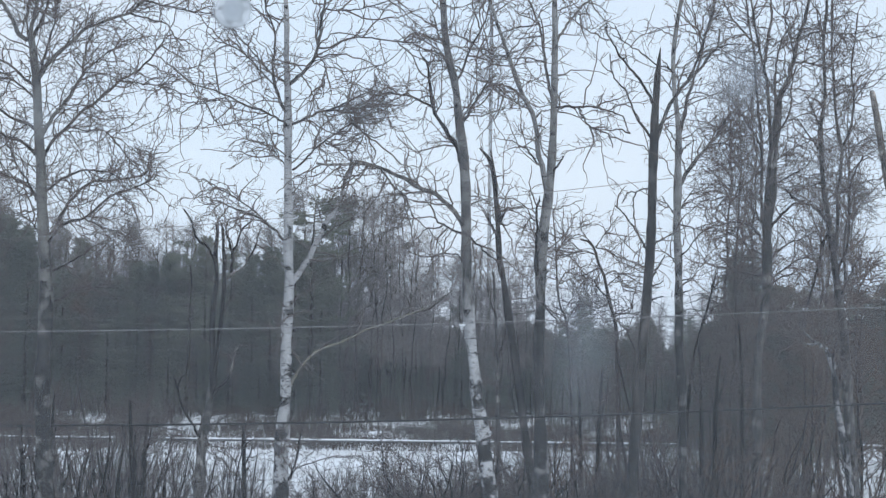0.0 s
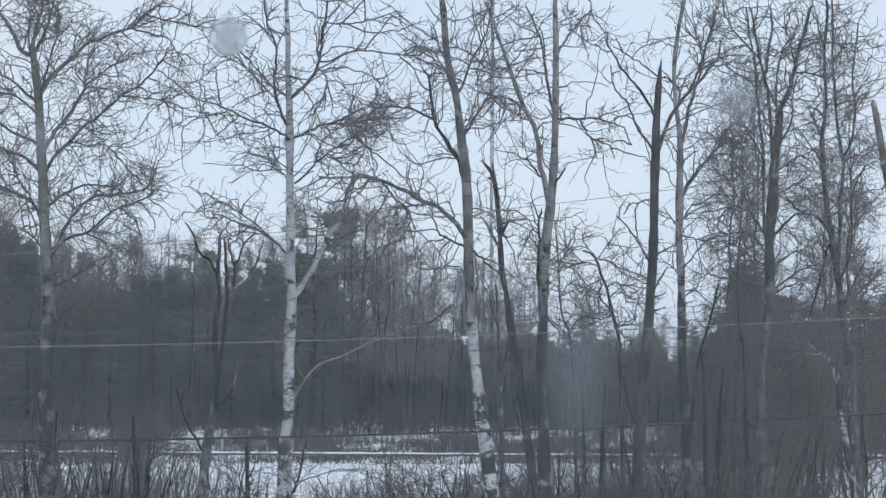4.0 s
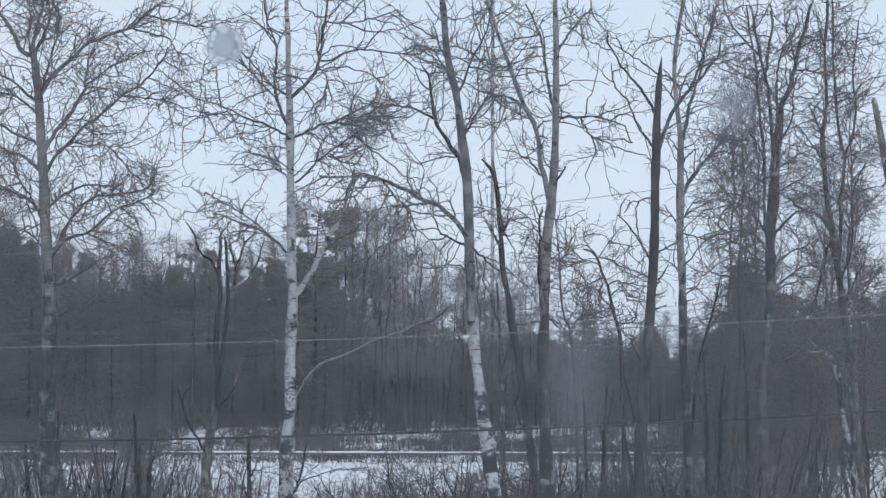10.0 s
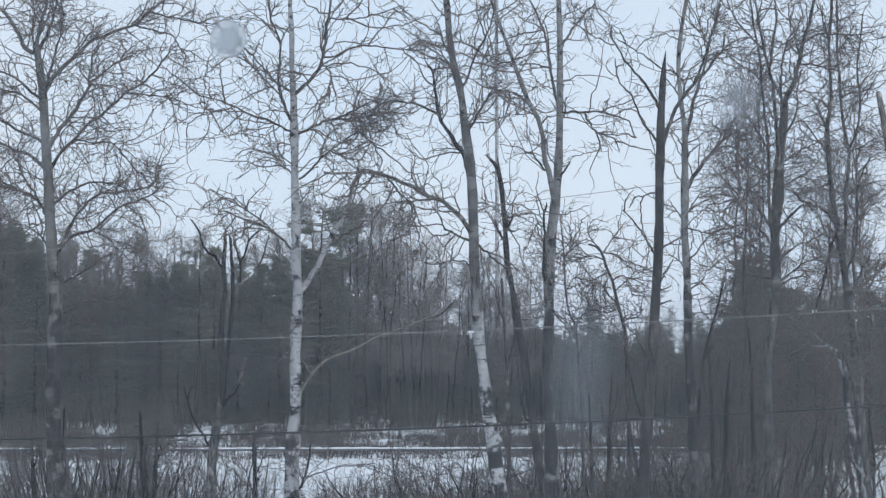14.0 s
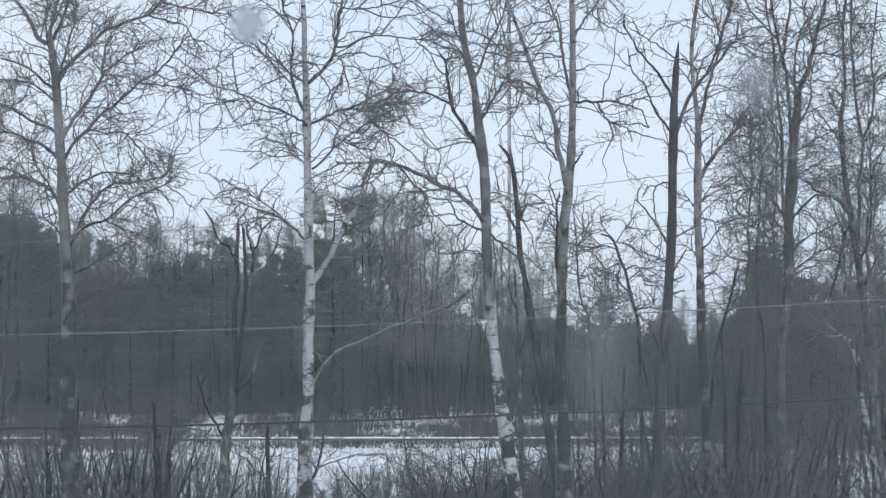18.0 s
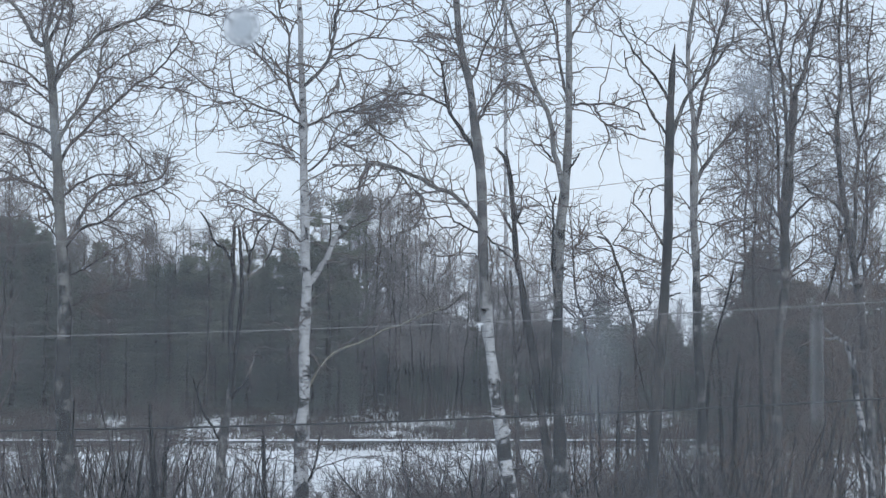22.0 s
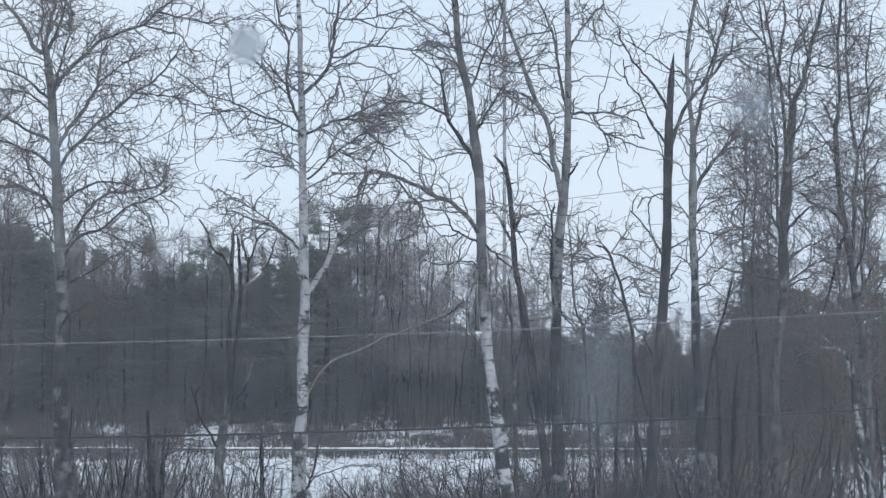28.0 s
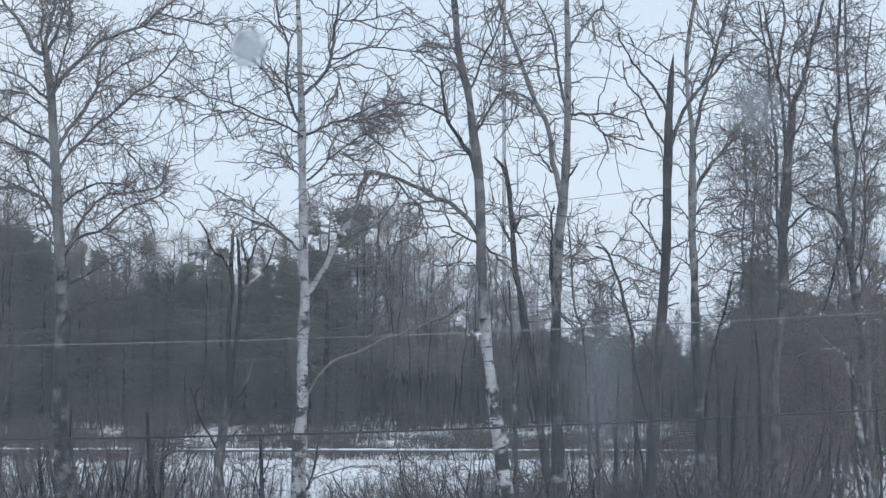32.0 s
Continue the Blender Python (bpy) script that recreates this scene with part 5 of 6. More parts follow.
limb(tree, 0.020, (0, 0, 3.45), (0.06, 0.23, 3.81), (0.05, 0.52, 4.27))
limb(tree, 0.017, (-0.02, 0, 3.09), (-0.19, 0.26, 3.49), (-0.34, 0.52, 3.9))
crown(tree, 0.9)
tree = bare_tree('sapling', 'slim dark leafless sapling standing in snow', (-6.23, 30.02), 'dead',
    [(0, 0, -0.1, 0.102), (-0.11, 0, 2.71, 0.078), (-0.17, 0, 3.51, 0.055), (-0.23, 0, 4.37, 0.027)])
limb(tree, 0.032, (-0.17, 0, 3.38), (-0.09, 0.17, 3.73), (-0.06, 0.38, 4.22))
limb(tree, 0.028, (-0.13, 0, 3.02), (-0.35, 0.25, 3.42), (-0.48, 0.49, 3.83))
crown(tree, 0.9)
tree = bare_tree('sapling', 'slim dark leafless sapling standing in snow', (-6.42, 31.52), 'dead',
    [(0, 0, -0.1, 0.091), (-0.02, 0, 2.48, 0.07), (0.01, 0, 3.13, 0.049), (0.06, 0, 4.04, 0.024)])
limb(tree, 0.029, (0.01, 0, 3), (0.16, -0.16, 3.4), (0.28, -0.37, 3.95))
limb(tree, 0.025, (-0.01, 0, 2.62), (-0.15, 0.14, 3.05), (-0.26, 0.28, 3.49))
crown(tree, 0.9)
tree = bare_tree('sapling', 'slim dark leafless sapling standing in snow', (3.93, 31.52), 'dead',
    [(0, 0, -0.1, 0.074), (0.08, 0, 2.53, 0.057), (0.12, 0, 4.08, 0.04), (0.17, 0, 5, 0.02)])
limb(tree, 0.024, (0.12, 0, 3.95), (0.27, 0.23, 4.33), (0.39, 0.53, 4.83))
limb(tree, 0.021, (0.1, 0, 3.57), (-0.03, -0.14, 4.04), (-0.12, -0.29, 4.5))
crown(tree, 0.9)
tree = bare_tree('sapling', 'slim dark leafless sapling standing in snow', (3.80, 33.02), 'dead',
    [(0, 0, -0.1, 0.069), (-0, 0, 2.31, 0.053), (-0.03, 0, 3.81, 0.037), (-0.07, 0, 4.75, 0.019)])
limb(tree, 0.022, (-0.03, 0, 3.67), (0.12, 0.22, 4.06), (0.24, 0.5, 4.58))
limb(tree, 0.019, (-0.01, 0, 3.26), (-0.14, 0.23, 3.72), (-0.2, 0.45, 4.18))
crown(tree, 0.9)
tree = bare_tree('sapling', 'slim dark leafless sapling standing in snow', (6.40, 31.52), 'dead',
    [(0, 0, -0.1, 0.074), (0.02, 0, 2.54, 0.057), (-0, 0, 4.75, 0.04), (-0.05, 0, 5.66, 0.02)])
limb(tree, 0.024, (-0, 0, 4.62), (0.09, -0.12, 5.02), (0.13, -0.28, 5.54))
limb(tree, 0.021, (0.01, 0, 4.23), (-0.17, -0.15, 4.7), (-0.27, -0.29, 5.16))
crown(tree, 0.9)
tree = bare_tree('sapling', 'slim dark leafless sapling standing in snow', (6.29, 30.02), 'dead',
    [(0, 0, -0.1, 0.078), (0.11, 0, 2.74, 0.06), (0.17, 0, 4.59, 0.042), (0.24, 0, 5.46, 0.021)])
limb(tree, 0.025, (0.17, 0, 4.47), (0.33, 0.22, 4.82), (0.48, 0.52, 5.31))
limb(tree, 0.022, (0.14, 0, 4.1), (0.1, 0.22, 4.51), (0.07, 0.43, 4.93))
crown(tree, 0.9)
tree = bare_tree('sapling', 'slim dark leafless sapling standing in snow', (7.36, 31.52), 'dead',
    [(0, 0, -0.1, 0.074), (0.01, 0, 2.55, 0.057), (-0.04, 0, 5.27, 0.04), (-0.11, 0, 6.19, 0.02)])
limb(tree, 0.024, (-0.04, 0, 5.15), (0.12, 0.19, 5.53), (0.26, 0.43, 6.04))
limb(tree, 0.021, (-0.01, 0, 4.76), (-0.11, 0.27, 5.2), (-0.13, 0.53, 5.65))
crown(tree, 0.9)

# ---- wood beyond the field: a few trees built once, then repeated ----
def spruce(height, spread, seed, skirt=0.02, needles=None):
    rng = np.random.default_rng(seed)
    tree = empty("spruce_tree", (0, 0, -50), "dark green-grey spruce at the edge of the wood", "tree", "conifers of the wood")
    tubes = Tubes()
    z = np.linspace(-0.2, height, 14)
    p = np.stack([rng.normal(0, 0.02, 14), rng.normal(0, 0.02, 14), z], 1)
    tubes.add(p[None], np.linspace(0.013 * height, 0.01, 14)[None], 7)
    part("trunk", tubes.mesh("trunk", SHADED), tree)
    whorl = np.arange(skirt, 0.985, 0.032)
    u = np.repeat(whorl, 9) + rng.normal(0, 0.034, len(whorl) * 9)
    n = len(u)
    a = rng.uniform(0, 2 * np.pi, n)
    u = u.clip(skirt, 0.99)
    reach = spread * (1.02 - u) ** 0.75 * rng.uniform(0.45, 1.2, n) + 0.1
    start = np.stack([np.zeros(n), np.zeros(n), u * height], 1)
    way = np.stack([np.cos(a), np.sin(a), 0.45 * u - 0.12], 1)
    p1, r1 = grow(rng, start, way, reach, np.full(n, 0.022), 0.007, 7, 0.06, -0.02)
    tubes = Tubes()
    tubes.add(p1, r1, 3)
    m = n * 18
    s, d, _ = spawn(rng, p1, m, 0.08, 1.0, (0.5, 1.2))
    d[:, 2] = d[:, 2] * 0.9 - 0.15
    p2, r2 = grow(rng, s, d, rng.uniform(0.12, 0.42, m), rng.uniform(0.018, 0.036, m), 0.008, 3, 0.1, -0.1)
    tubes.add(p2, r2, 3)
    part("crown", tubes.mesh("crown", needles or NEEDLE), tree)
    return tree


def pine(height, spread, seed):
    rng = np.random.default_rng(seed)
    tree = empty("pine_tree", (0, 0, -50), "dark pine with a ragged rounded crown", "tree", "conifers of the wood")
    tubes = Tubes()
    p = np.stack([np.cumsum(rng.normal(0, 0.05, 14)), np.cumsum(rng.normal(0, 0.05, 14)), np.linspace(-0.2, height, 14)], 1)
    tubes.add(p[None], np.linspace(0.014 * height, 0.02, 14)[None], 7)
    part("trunk", tubes.mesh("trunk", SHADED), tree)
    n = 46
    s, _, u = spawn(rng, p[None], n, 0.3, 1.0, (1.0, 1.4))
    a = rng.uniform(0, 2 * np.pi, n)
    way = np.stack([np.cos(a), np.sin(a), rng.uniform(-0.05, 0.4, n)], 1)
    reach = spread * rng.uniform(0.5, 1.1, n) * np.sqrt(np.clip(1.15 - u, 0.1, 1)) + 0.2
    p1, r1 = grow(rng, s, way, reach, np.full(n, 0.035), 0.01, 8, 0.13, 0.01)
    tubes = Tubes()
    tubes.add(p1, r1, 4)
    m = n * 14
    s, d, _ = spawn(rng, p1, m, 0.15, 1.0, (0.4, 1.2))
    d[:, 2] *= 0.4
    p2, r2 = grow(rng, s, d, rng.uniform(0.2, 0.6, m), np.full(m, 0.012), 0.006, 4, 0.2, 0.03)
    tubes.add(p2, r2, 3)
    k = m * 11
    s, d, _ = spawn(rng, p2, k, 0.3, 1.0, (0.3, 1.2))
    p3, r3 = grow(rng, s, d, rng.uniform(0.1, 0.22, k), np.full(k, 0.017), 0.006, 3, 0.1, 0.08)
    tubes.add(p3, r3, 3)
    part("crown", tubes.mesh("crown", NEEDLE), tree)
    return tree


def broadleaf(height, spread, seed, mat, name="bare_tree", label="slim leafless tree of the wood", thick=1.0, second=8, third=5, limbs=2.6):
    rng = np.random.default_rng(seed)
    tree = empty(name, (0, 0, -50), label, "tree", "leafless trees of the wood")
    tubes = Tubes()
    p = np.stack([np.cumsum(rng.normal(0, 0.06, 18)), np.cumsum(rng.normal(0, 0.06, 18)), np.linspace(-0.2, height, 18)], 1)
    tubes.add(p[None], np.linspace(0.007 * height, 0.012, 18)[None], 7)
    part("trunk", tubes.mesh("trunk", SHADED), tree)
    n = int(height * limbs)
    s, d, u = spawn(rng, p[None], n, 0.25, 0.98, (0.5, 1.15))
    p1, r1 = grow(rng, s, d, spread * rng.uniform(0.5, 1.1, n) * (1.25 - u), np.full(n, 0.035), 0.008, 9, 0.16, 0.035)
    tubes = Tubes()
    tubes.add(p1, r1, 5)
    m = n * second
    s, d, _ = spawn(rng, p1, m, 0.15, 1.0, (0.5, 1.3))
    p2, r2 = grow(rng, s, d, rng.uniform(0.4, 1.3, m), np.full(m, 0.011 * thick), 0.006, 6, 0.2, 0.015, 0.2)
    tubes.add(p2, r2, 3)
    k = m * third
    s, d, _ = spawn(rng, p2, k, 0.15, 1.0, (0.5, 1.3))
    p3, r3 = grow(rng, s, d, rng.uniform(0.15, 0.6, k), np.full(k, 0.007 * thick), 0.004, 4, 0.2, 0.03)
    tubes.add(p3, r3, 3)
    part("crown", tubes.mesh("crown", mat), tree)
    return tree


def shrub(height, spread, stems, seed, mat, twigs=6, thick=1.0, curl=0.06, lean=0.35, droop=0.06, wood=None):
    rng = np.random.default_rng(seed)
    bush = empty("shrub", (0, 0, -50), "leafless many-stemmed shrub standing in snow", "shrub", "shrubs below the trees")
    a, r = rng.uniform(0, 2 * np.pi, stems), spread * np.sqrt(rng.uniform(0, 1, stems))
    s = np.stack([r * np.cos(a) * 0.5, r * np.sin(a) * 0.5, np.full(stems, -0.15)], 1)
    way = np.stack([np.cos(a) * r / spread * lean, np.sin(a) * r / spread * lean, np.ones(stems)], 1)
    p1, r1 = grow(rng, s, way, height * rng.uniform(0.55, 1.05, stems), thick * rng.uniform(0.012, 0.03, stems), 0.006, 12, curl, 0.02)
    tubes = Tubes()
    tubes.add(p1, r1, 5)
    part("stems", tubes.mesh("stems", wood or DEAD), bush)
    m = stems * twigs
    s, d, _ = spawn(rng, p1, m, 0.2, 1.0, (0.3, 0.9))
    p2, r2 = grow(rng, s, d, rng.uniform(0.3, 1.0, m), rng.uniform(0.006, 0.012, m), 0.004, 7, 0.2 + curl, droop)
    tubes = Tubes()
    tubes.add(p2, r2, 3)
    k = m * 3
    s, d, _ = spawn(rng, p2, k, 0.2, 1.0, (0.4, 1.1))
    p3, r3 = grow(rng, s, d, rng.uniform(0.1, 0.4, k), np.full(k, 0.005), 0.003, 4, 0.25, 0.03)
    tubes.add(p3, r3, 3)
    part("twigs", tubes.mesh("twigs", mat), bush)
    return bush


def sized(x, y, scale, turn, wide=1.0):
    return pose(x, y, ground_height(x, y) if abs(x) <= 45 and 1.5 <= y <= 105 else 0.0, 0, 0, turn) @ Matrix.Diagonal((scale * wide, scale * wide, scale, 1))


def plant(kinds, spots, base, wide=1.0, seed=5):
    """Copies of kinds (of the height base) at spots: (x, y, height)."""
    rng = np.random.default_rng(seed)
    for x, y, h in spots:
        src = kinds[rng.integers(len(kinds))]
        copy_thing(src, sized(x, y, h / base, rng.uniform(0, 360), wide * rng.uniform(0.85, 1.2)))


def discard(things):
    """The patterns themselves are not part of the place."""
    for t in things:
        for o in (*t.children_recursive, t):
            bpy.data.objects.remove(o)


SPRUCES = [spruce(10, 2.3, s) for s in (1, 2, 3)]
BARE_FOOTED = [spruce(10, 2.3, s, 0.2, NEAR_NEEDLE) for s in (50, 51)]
PINES = [pine(10, 2.6, s) for s in (4, 5)]
# crowns of these far trees are coloured pale in place of haze
BARES = [broadleaf(10, 2.4, s, HAZED_TWIG) for s in (6, 7, 8)]
FINE = [broadleaf(10, 2.4, s, HAZIEST_TWIG, "bare_tree", "leafless tree with a fine crown coloured paler for haze", 0.8, 8, 5, 2.4) for s in (17, 18, 19)]
TALLS = [broadleaf(10, 2.2, s, TWIG, "bare_tree", "tall thin leafless tree behind the row", 0.7, 7, 6, 2.2) for s in (12, 13, 14)]
TANGLED = [broadleaf(10, 2.8, s, RUSSET, "bare_tree", "brown leafless tree with a tangled crown", 2.2, 5, 3, 3.0) for s in (15, 16)]
BROWNS = [broadleaf(10, 2.6, s, BROWN) for s in (9, 10)]

plant(SPRUCES, [(-26, 75.1, 10.6), (-24.1, 75.1, 10.6), (-23, 75.1, 10.4), (-21.8, 75.1, 9.9), (-15.1, 75.1, 8.1), (-14.1, 75.1, 8.6), (-12.1, 75.1, 9.5), (-10.7, 75.1, 8.9), (-9.5, 75.1, 8.6), (-8.5, 75.1, 9), (-5.7, 75.1, 8.1), (-23.8, 75.1, 9), (-18.2, 75.1, 7.2), (-19.9, 75.1, 7.8), (-16.9, 75.1, 7.3), (-15.8, 75.1, 8.1), (-19.1, 75.1, 7.3), (8.7, 75.1, 6.3), (7.6, 75.1, 5.1), (9.8, 75.1, 4.7)], 10, 1.1, 1)
plant(PINES, [(-24.4, 73.6, 10.7), (-23.2, 73.6, 10.2), (-12.8, 73.6, 9.3), (-7.3, 73.6, 9.4), (-6.2, 73.6, 11.3)], 10, 1.15, 2)
plant(SPRUCES, [(-21.1, 78.1, 7.4), (-20, 78.1, 6.8), (-18.4, 78.1, 6.8), (-17.3, 78.1, 7.1), (-1.1, 78.1, 4.3), (0.5, 78.1, 3.9), (2.1, 78.1, 3.9), (3.7, 78.1, 4.6), (5.7, 78.1, 4.3), (11.5, 78.1, 4.1), (13.1, 78.1, 4.7), (12.5, 77.2, 4.5), (14.7, 78.1, 4.3)], 10, 1.3, 3)
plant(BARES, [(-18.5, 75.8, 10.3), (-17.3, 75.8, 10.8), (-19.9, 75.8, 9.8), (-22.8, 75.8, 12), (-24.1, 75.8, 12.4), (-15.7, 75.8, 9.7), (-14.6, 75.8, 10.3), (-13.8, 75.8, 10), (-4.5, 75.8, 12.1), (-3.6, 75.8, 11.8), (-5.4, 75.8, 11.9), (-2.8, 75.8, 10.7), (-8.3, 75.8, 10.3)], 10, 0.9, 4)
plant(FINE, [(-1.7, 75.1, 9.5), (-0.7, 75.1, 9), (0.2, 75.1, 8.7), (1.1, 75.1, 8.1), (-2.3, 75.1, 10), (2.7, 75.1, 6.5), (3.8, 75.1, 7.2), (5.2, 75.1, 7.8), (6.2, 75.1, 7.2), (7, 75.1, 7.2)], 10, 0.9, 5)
plant(BARES, [(12.3, 73.5, 6.3), (13.0, 74, 6.0), (13.8, 73.6, 6.4), (10.7, 69, 5.9), (11.7, 69, 5.4), (9.9, 69, 5.4)], 10, 0.7, 9)
plant(BARE_FOOTED, [(11.2, 48, 8.3), (11.3, 48, 7.7), (12.5, 48, 7.1), (10.5, 48, 5.9), (13.5, 48, 6.6)], 10, 1.6, 10)
plant(BARE_FOOTED, [(16, 54, 6.8), (17.3, 54, 7), (18.3, 54, 7.3), (11.2, 54, 4.4), (13.3, 54, 6), (14.7, 54, 5.8), (16.7, 54, 5.5)], 10, 1.3, 12)
plant(TANGLED, [(9.2, 37.5, 6), (10.2, 36, 6.6), (11, 39, 7), (11.9, 37.5, 6.9), (12.5, 36, 7.2), (10.8, 40.5, 6.9), (11.9, 40.5, 7.6), (13, 40.5, 8.1)], 10, 1.0, 13)
plant(TALLS, [(10.4, 45, 10.3), (12.9, 45, 10.5), (14.2, 45, 10.3)], 10, 0.9, 22)
plant(TALLS, [(8.9, 39, 12.8), (12.1, 39, 12.5)], 10, 0.7, 14)
plant(TALLS, [(-15.1, 45, 13.7), (-14.4, 45, 10.8)], 10, 0.75, 15)
plant(FINE, [(-2.7, 76.6, 9.1), (-1.9, 76.6, 8.6), (-1.1, 76.6, 9.4), (-0.3, 76.6, 8.7), (0.7, 76.6, 9.1), (1.6, 76.6, 8.1), (-21.1, 76.6, 9.1), (-19.3, 76.6, 8.7), (-16.6, 76.6, 9.1), (-15.4, 76.6, 9.4)], 10, 1.0, 16)
plant(BARES, [(2.4, 76.6, 8.1), (3.4, 76.6, 7.5), (4.6, 76.6, 7.2), (5.6, 76.6, 8.1), (3, 76.6, 9.1), (1.8, 76.6, 8.7)], 10, 0.9, 18)
plant(TALLS, [(12, 42.8, 13.6), (9.4, 42, 13.4), (10.6, 43.5, 13.8)], 10, 0.7, 41)
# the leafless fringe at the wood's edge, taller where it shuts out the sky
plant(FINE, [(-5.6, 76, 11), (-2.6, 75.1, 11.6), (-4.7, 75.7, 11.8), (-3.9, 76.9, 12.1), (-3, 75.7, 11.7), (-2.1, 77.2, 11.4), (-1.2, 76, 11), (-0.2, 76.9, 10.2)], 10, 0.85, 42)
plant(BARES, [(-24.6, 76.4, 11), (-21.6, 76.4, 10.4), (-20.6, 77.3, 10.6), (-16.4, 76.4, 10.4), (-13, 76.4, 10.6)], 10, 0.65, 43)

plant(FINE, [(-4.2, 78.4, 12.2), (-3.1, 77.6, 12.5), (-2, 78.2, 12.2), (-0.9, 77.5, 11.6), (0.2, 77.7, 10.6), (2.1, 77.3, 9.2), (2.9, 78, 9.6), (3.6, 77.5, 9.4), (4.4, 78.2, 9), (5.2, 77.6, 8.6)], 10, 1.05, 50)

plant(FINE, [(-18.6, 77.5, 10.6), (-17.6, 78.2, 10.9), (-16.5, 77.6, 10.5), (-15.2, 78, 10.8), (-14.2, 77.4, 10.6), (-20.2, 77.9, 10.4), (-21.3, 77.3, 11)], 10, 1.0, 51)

# the depth of the wood behind its edge
rng = np.random.default_rng(21)
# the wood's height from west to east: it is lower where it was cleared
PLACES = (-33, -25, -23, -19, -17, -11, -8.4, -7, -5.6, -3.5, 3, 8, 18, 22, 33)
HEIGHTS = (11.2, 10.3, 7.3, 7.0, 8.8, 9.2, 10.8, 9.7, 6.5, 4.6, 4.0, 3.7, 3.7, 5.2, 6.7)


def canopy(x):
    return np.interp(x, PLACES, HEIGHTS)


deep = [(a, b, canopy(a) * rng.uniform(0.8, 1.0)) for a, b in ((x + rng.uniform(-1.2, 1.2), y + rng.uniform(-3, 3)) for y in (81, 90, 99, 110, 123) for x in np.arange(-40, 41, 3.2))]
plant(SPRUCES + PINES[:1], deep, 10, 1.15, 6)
low = [(x + rng.uniform(-0.8, 0.8), y + rng.uniform(-1.0, 1.0), rng.uniform(2.8, 4.9)) for y in (77.8, 80.3, 84, 88.5, 96) for x in np.arange(-31, 32, 1.6)]
plant(SPRUCES, low, 10, 1.9, 7)
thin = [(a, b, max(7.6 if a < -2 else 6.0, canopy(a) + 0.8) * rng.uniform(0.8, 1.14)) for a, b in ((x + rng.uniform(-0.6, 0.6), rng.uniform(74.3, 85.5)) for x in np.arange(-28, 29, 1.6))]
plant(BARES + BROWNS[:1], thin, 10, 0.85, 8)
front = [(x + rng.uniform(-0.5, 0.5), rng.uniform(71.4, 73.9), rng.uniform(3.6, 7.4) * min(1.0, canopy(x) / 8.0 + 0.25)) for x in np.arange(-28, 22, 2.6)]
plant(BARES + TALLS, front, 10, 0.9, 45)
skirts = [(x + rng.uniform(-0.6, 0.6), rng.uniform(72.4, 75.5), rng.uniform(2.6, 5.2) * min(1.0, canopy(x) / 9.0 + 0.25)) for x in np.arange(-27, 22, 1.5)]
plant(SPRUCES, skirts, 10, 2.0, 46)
discard(SPRUCES + FINE + BARE_FOOTED + PINES + BARES + TALLS + BROWNS + TANGLED)

# ---- shrubs under the near trees and along the field ----
SHRUBS = [shrub(3.2, 1.2, 13, s, TWIG, 9, 1.6, 0.11, 0.5) for s in (31, 32, 33)]
SAPLINGS = [shrub(3.2, 1.3, 8, s, TWIG, 8, 2.6, 0.09, 0.32) for s in (36, 37, 38)]
ARCHES = [shrub(3.2, 1.7, 17, s, TWIG, 11, 1.7, 0.27, 1.0, -0.04) for s in (39, 40)]
REDS = [shrub(3.2, 1.3, 11, s, RUSSET, 9, 1.5, 0.2, 0.9, wood=STEM) for s in (34, 35)]
BROWN_SHRUBS = [shrub(3.2, 1.3, 12, s, BROWN, 9, 1.6, 0.2, 0.8, 0.0, wood=STEM) for s in (46, 47)]
BROWN_SAPLINGS = [shrub(3.2, 1.3, 7, s, BROWN, 6, 2.2, 0.14, 0.5, wood=STEM) for s in (48, 49)]
plant(SHRUBS, [(-11.3, 36, 3.1), (-11, 37.5, 3.1), (-9.4, 36, 3.8), (-8.4, 34.5, 3.8), (-8.1, 36, 3.7), (-7.8, 37.5, 3.4), (-6.7, 34.5, 3.4), (-10.5, 39, 3.2), (-11.9, 36, 3.4)], 3.2, 1.0, 1)
plant(SAPLINGS, [(-10, 31.5, 4.1), (-10.1, 33, 4), (-9, 31.5, 4), (-8.8, 33, 4.5), (-7.8, 31.5, 4.5), (-7.7, 33, 4.5), (-7.3, 33, 4.3), (-6.6, 33, 4.1), (-6.5, 34.5, 3.6), (-11.1, 33, 3.8), (-7.3, 28.5, 3.9), (-5, 34.5, 3.5), (-4.3, 33, 3.5), (-4.2, 36, 2.8), (-8.2, 30, 4.5), (-6.3, 30, 4.3)], 3.2, 0.9, 11)
plant(SHRUBS, [(-5.6, 37.5, 2.6), (-4.8, 36, 2.6), (-4.2, 34.5, 2.7), (-6.8, 37.5, 2.6)], 3.2, 0.9, 2)
plant(ARCHES, [(-3.4, 42, 1.9), (-1.3, 34.5, 2.7), (-5.1, 36, 2.5), (-4, 33, 2.7), (-3.1, 40.5, 2.3), (-0.8, 33, 3.1), (-0.4, 31.5, 3.1), (-0.2, 36, 2.7)], 3.2, 0.9, 21)
plant(SAPLINGS, [(-2.3, 33, 3.0), (-1.4, 31.5, 2.9)], 3.2, 0.9, 44)
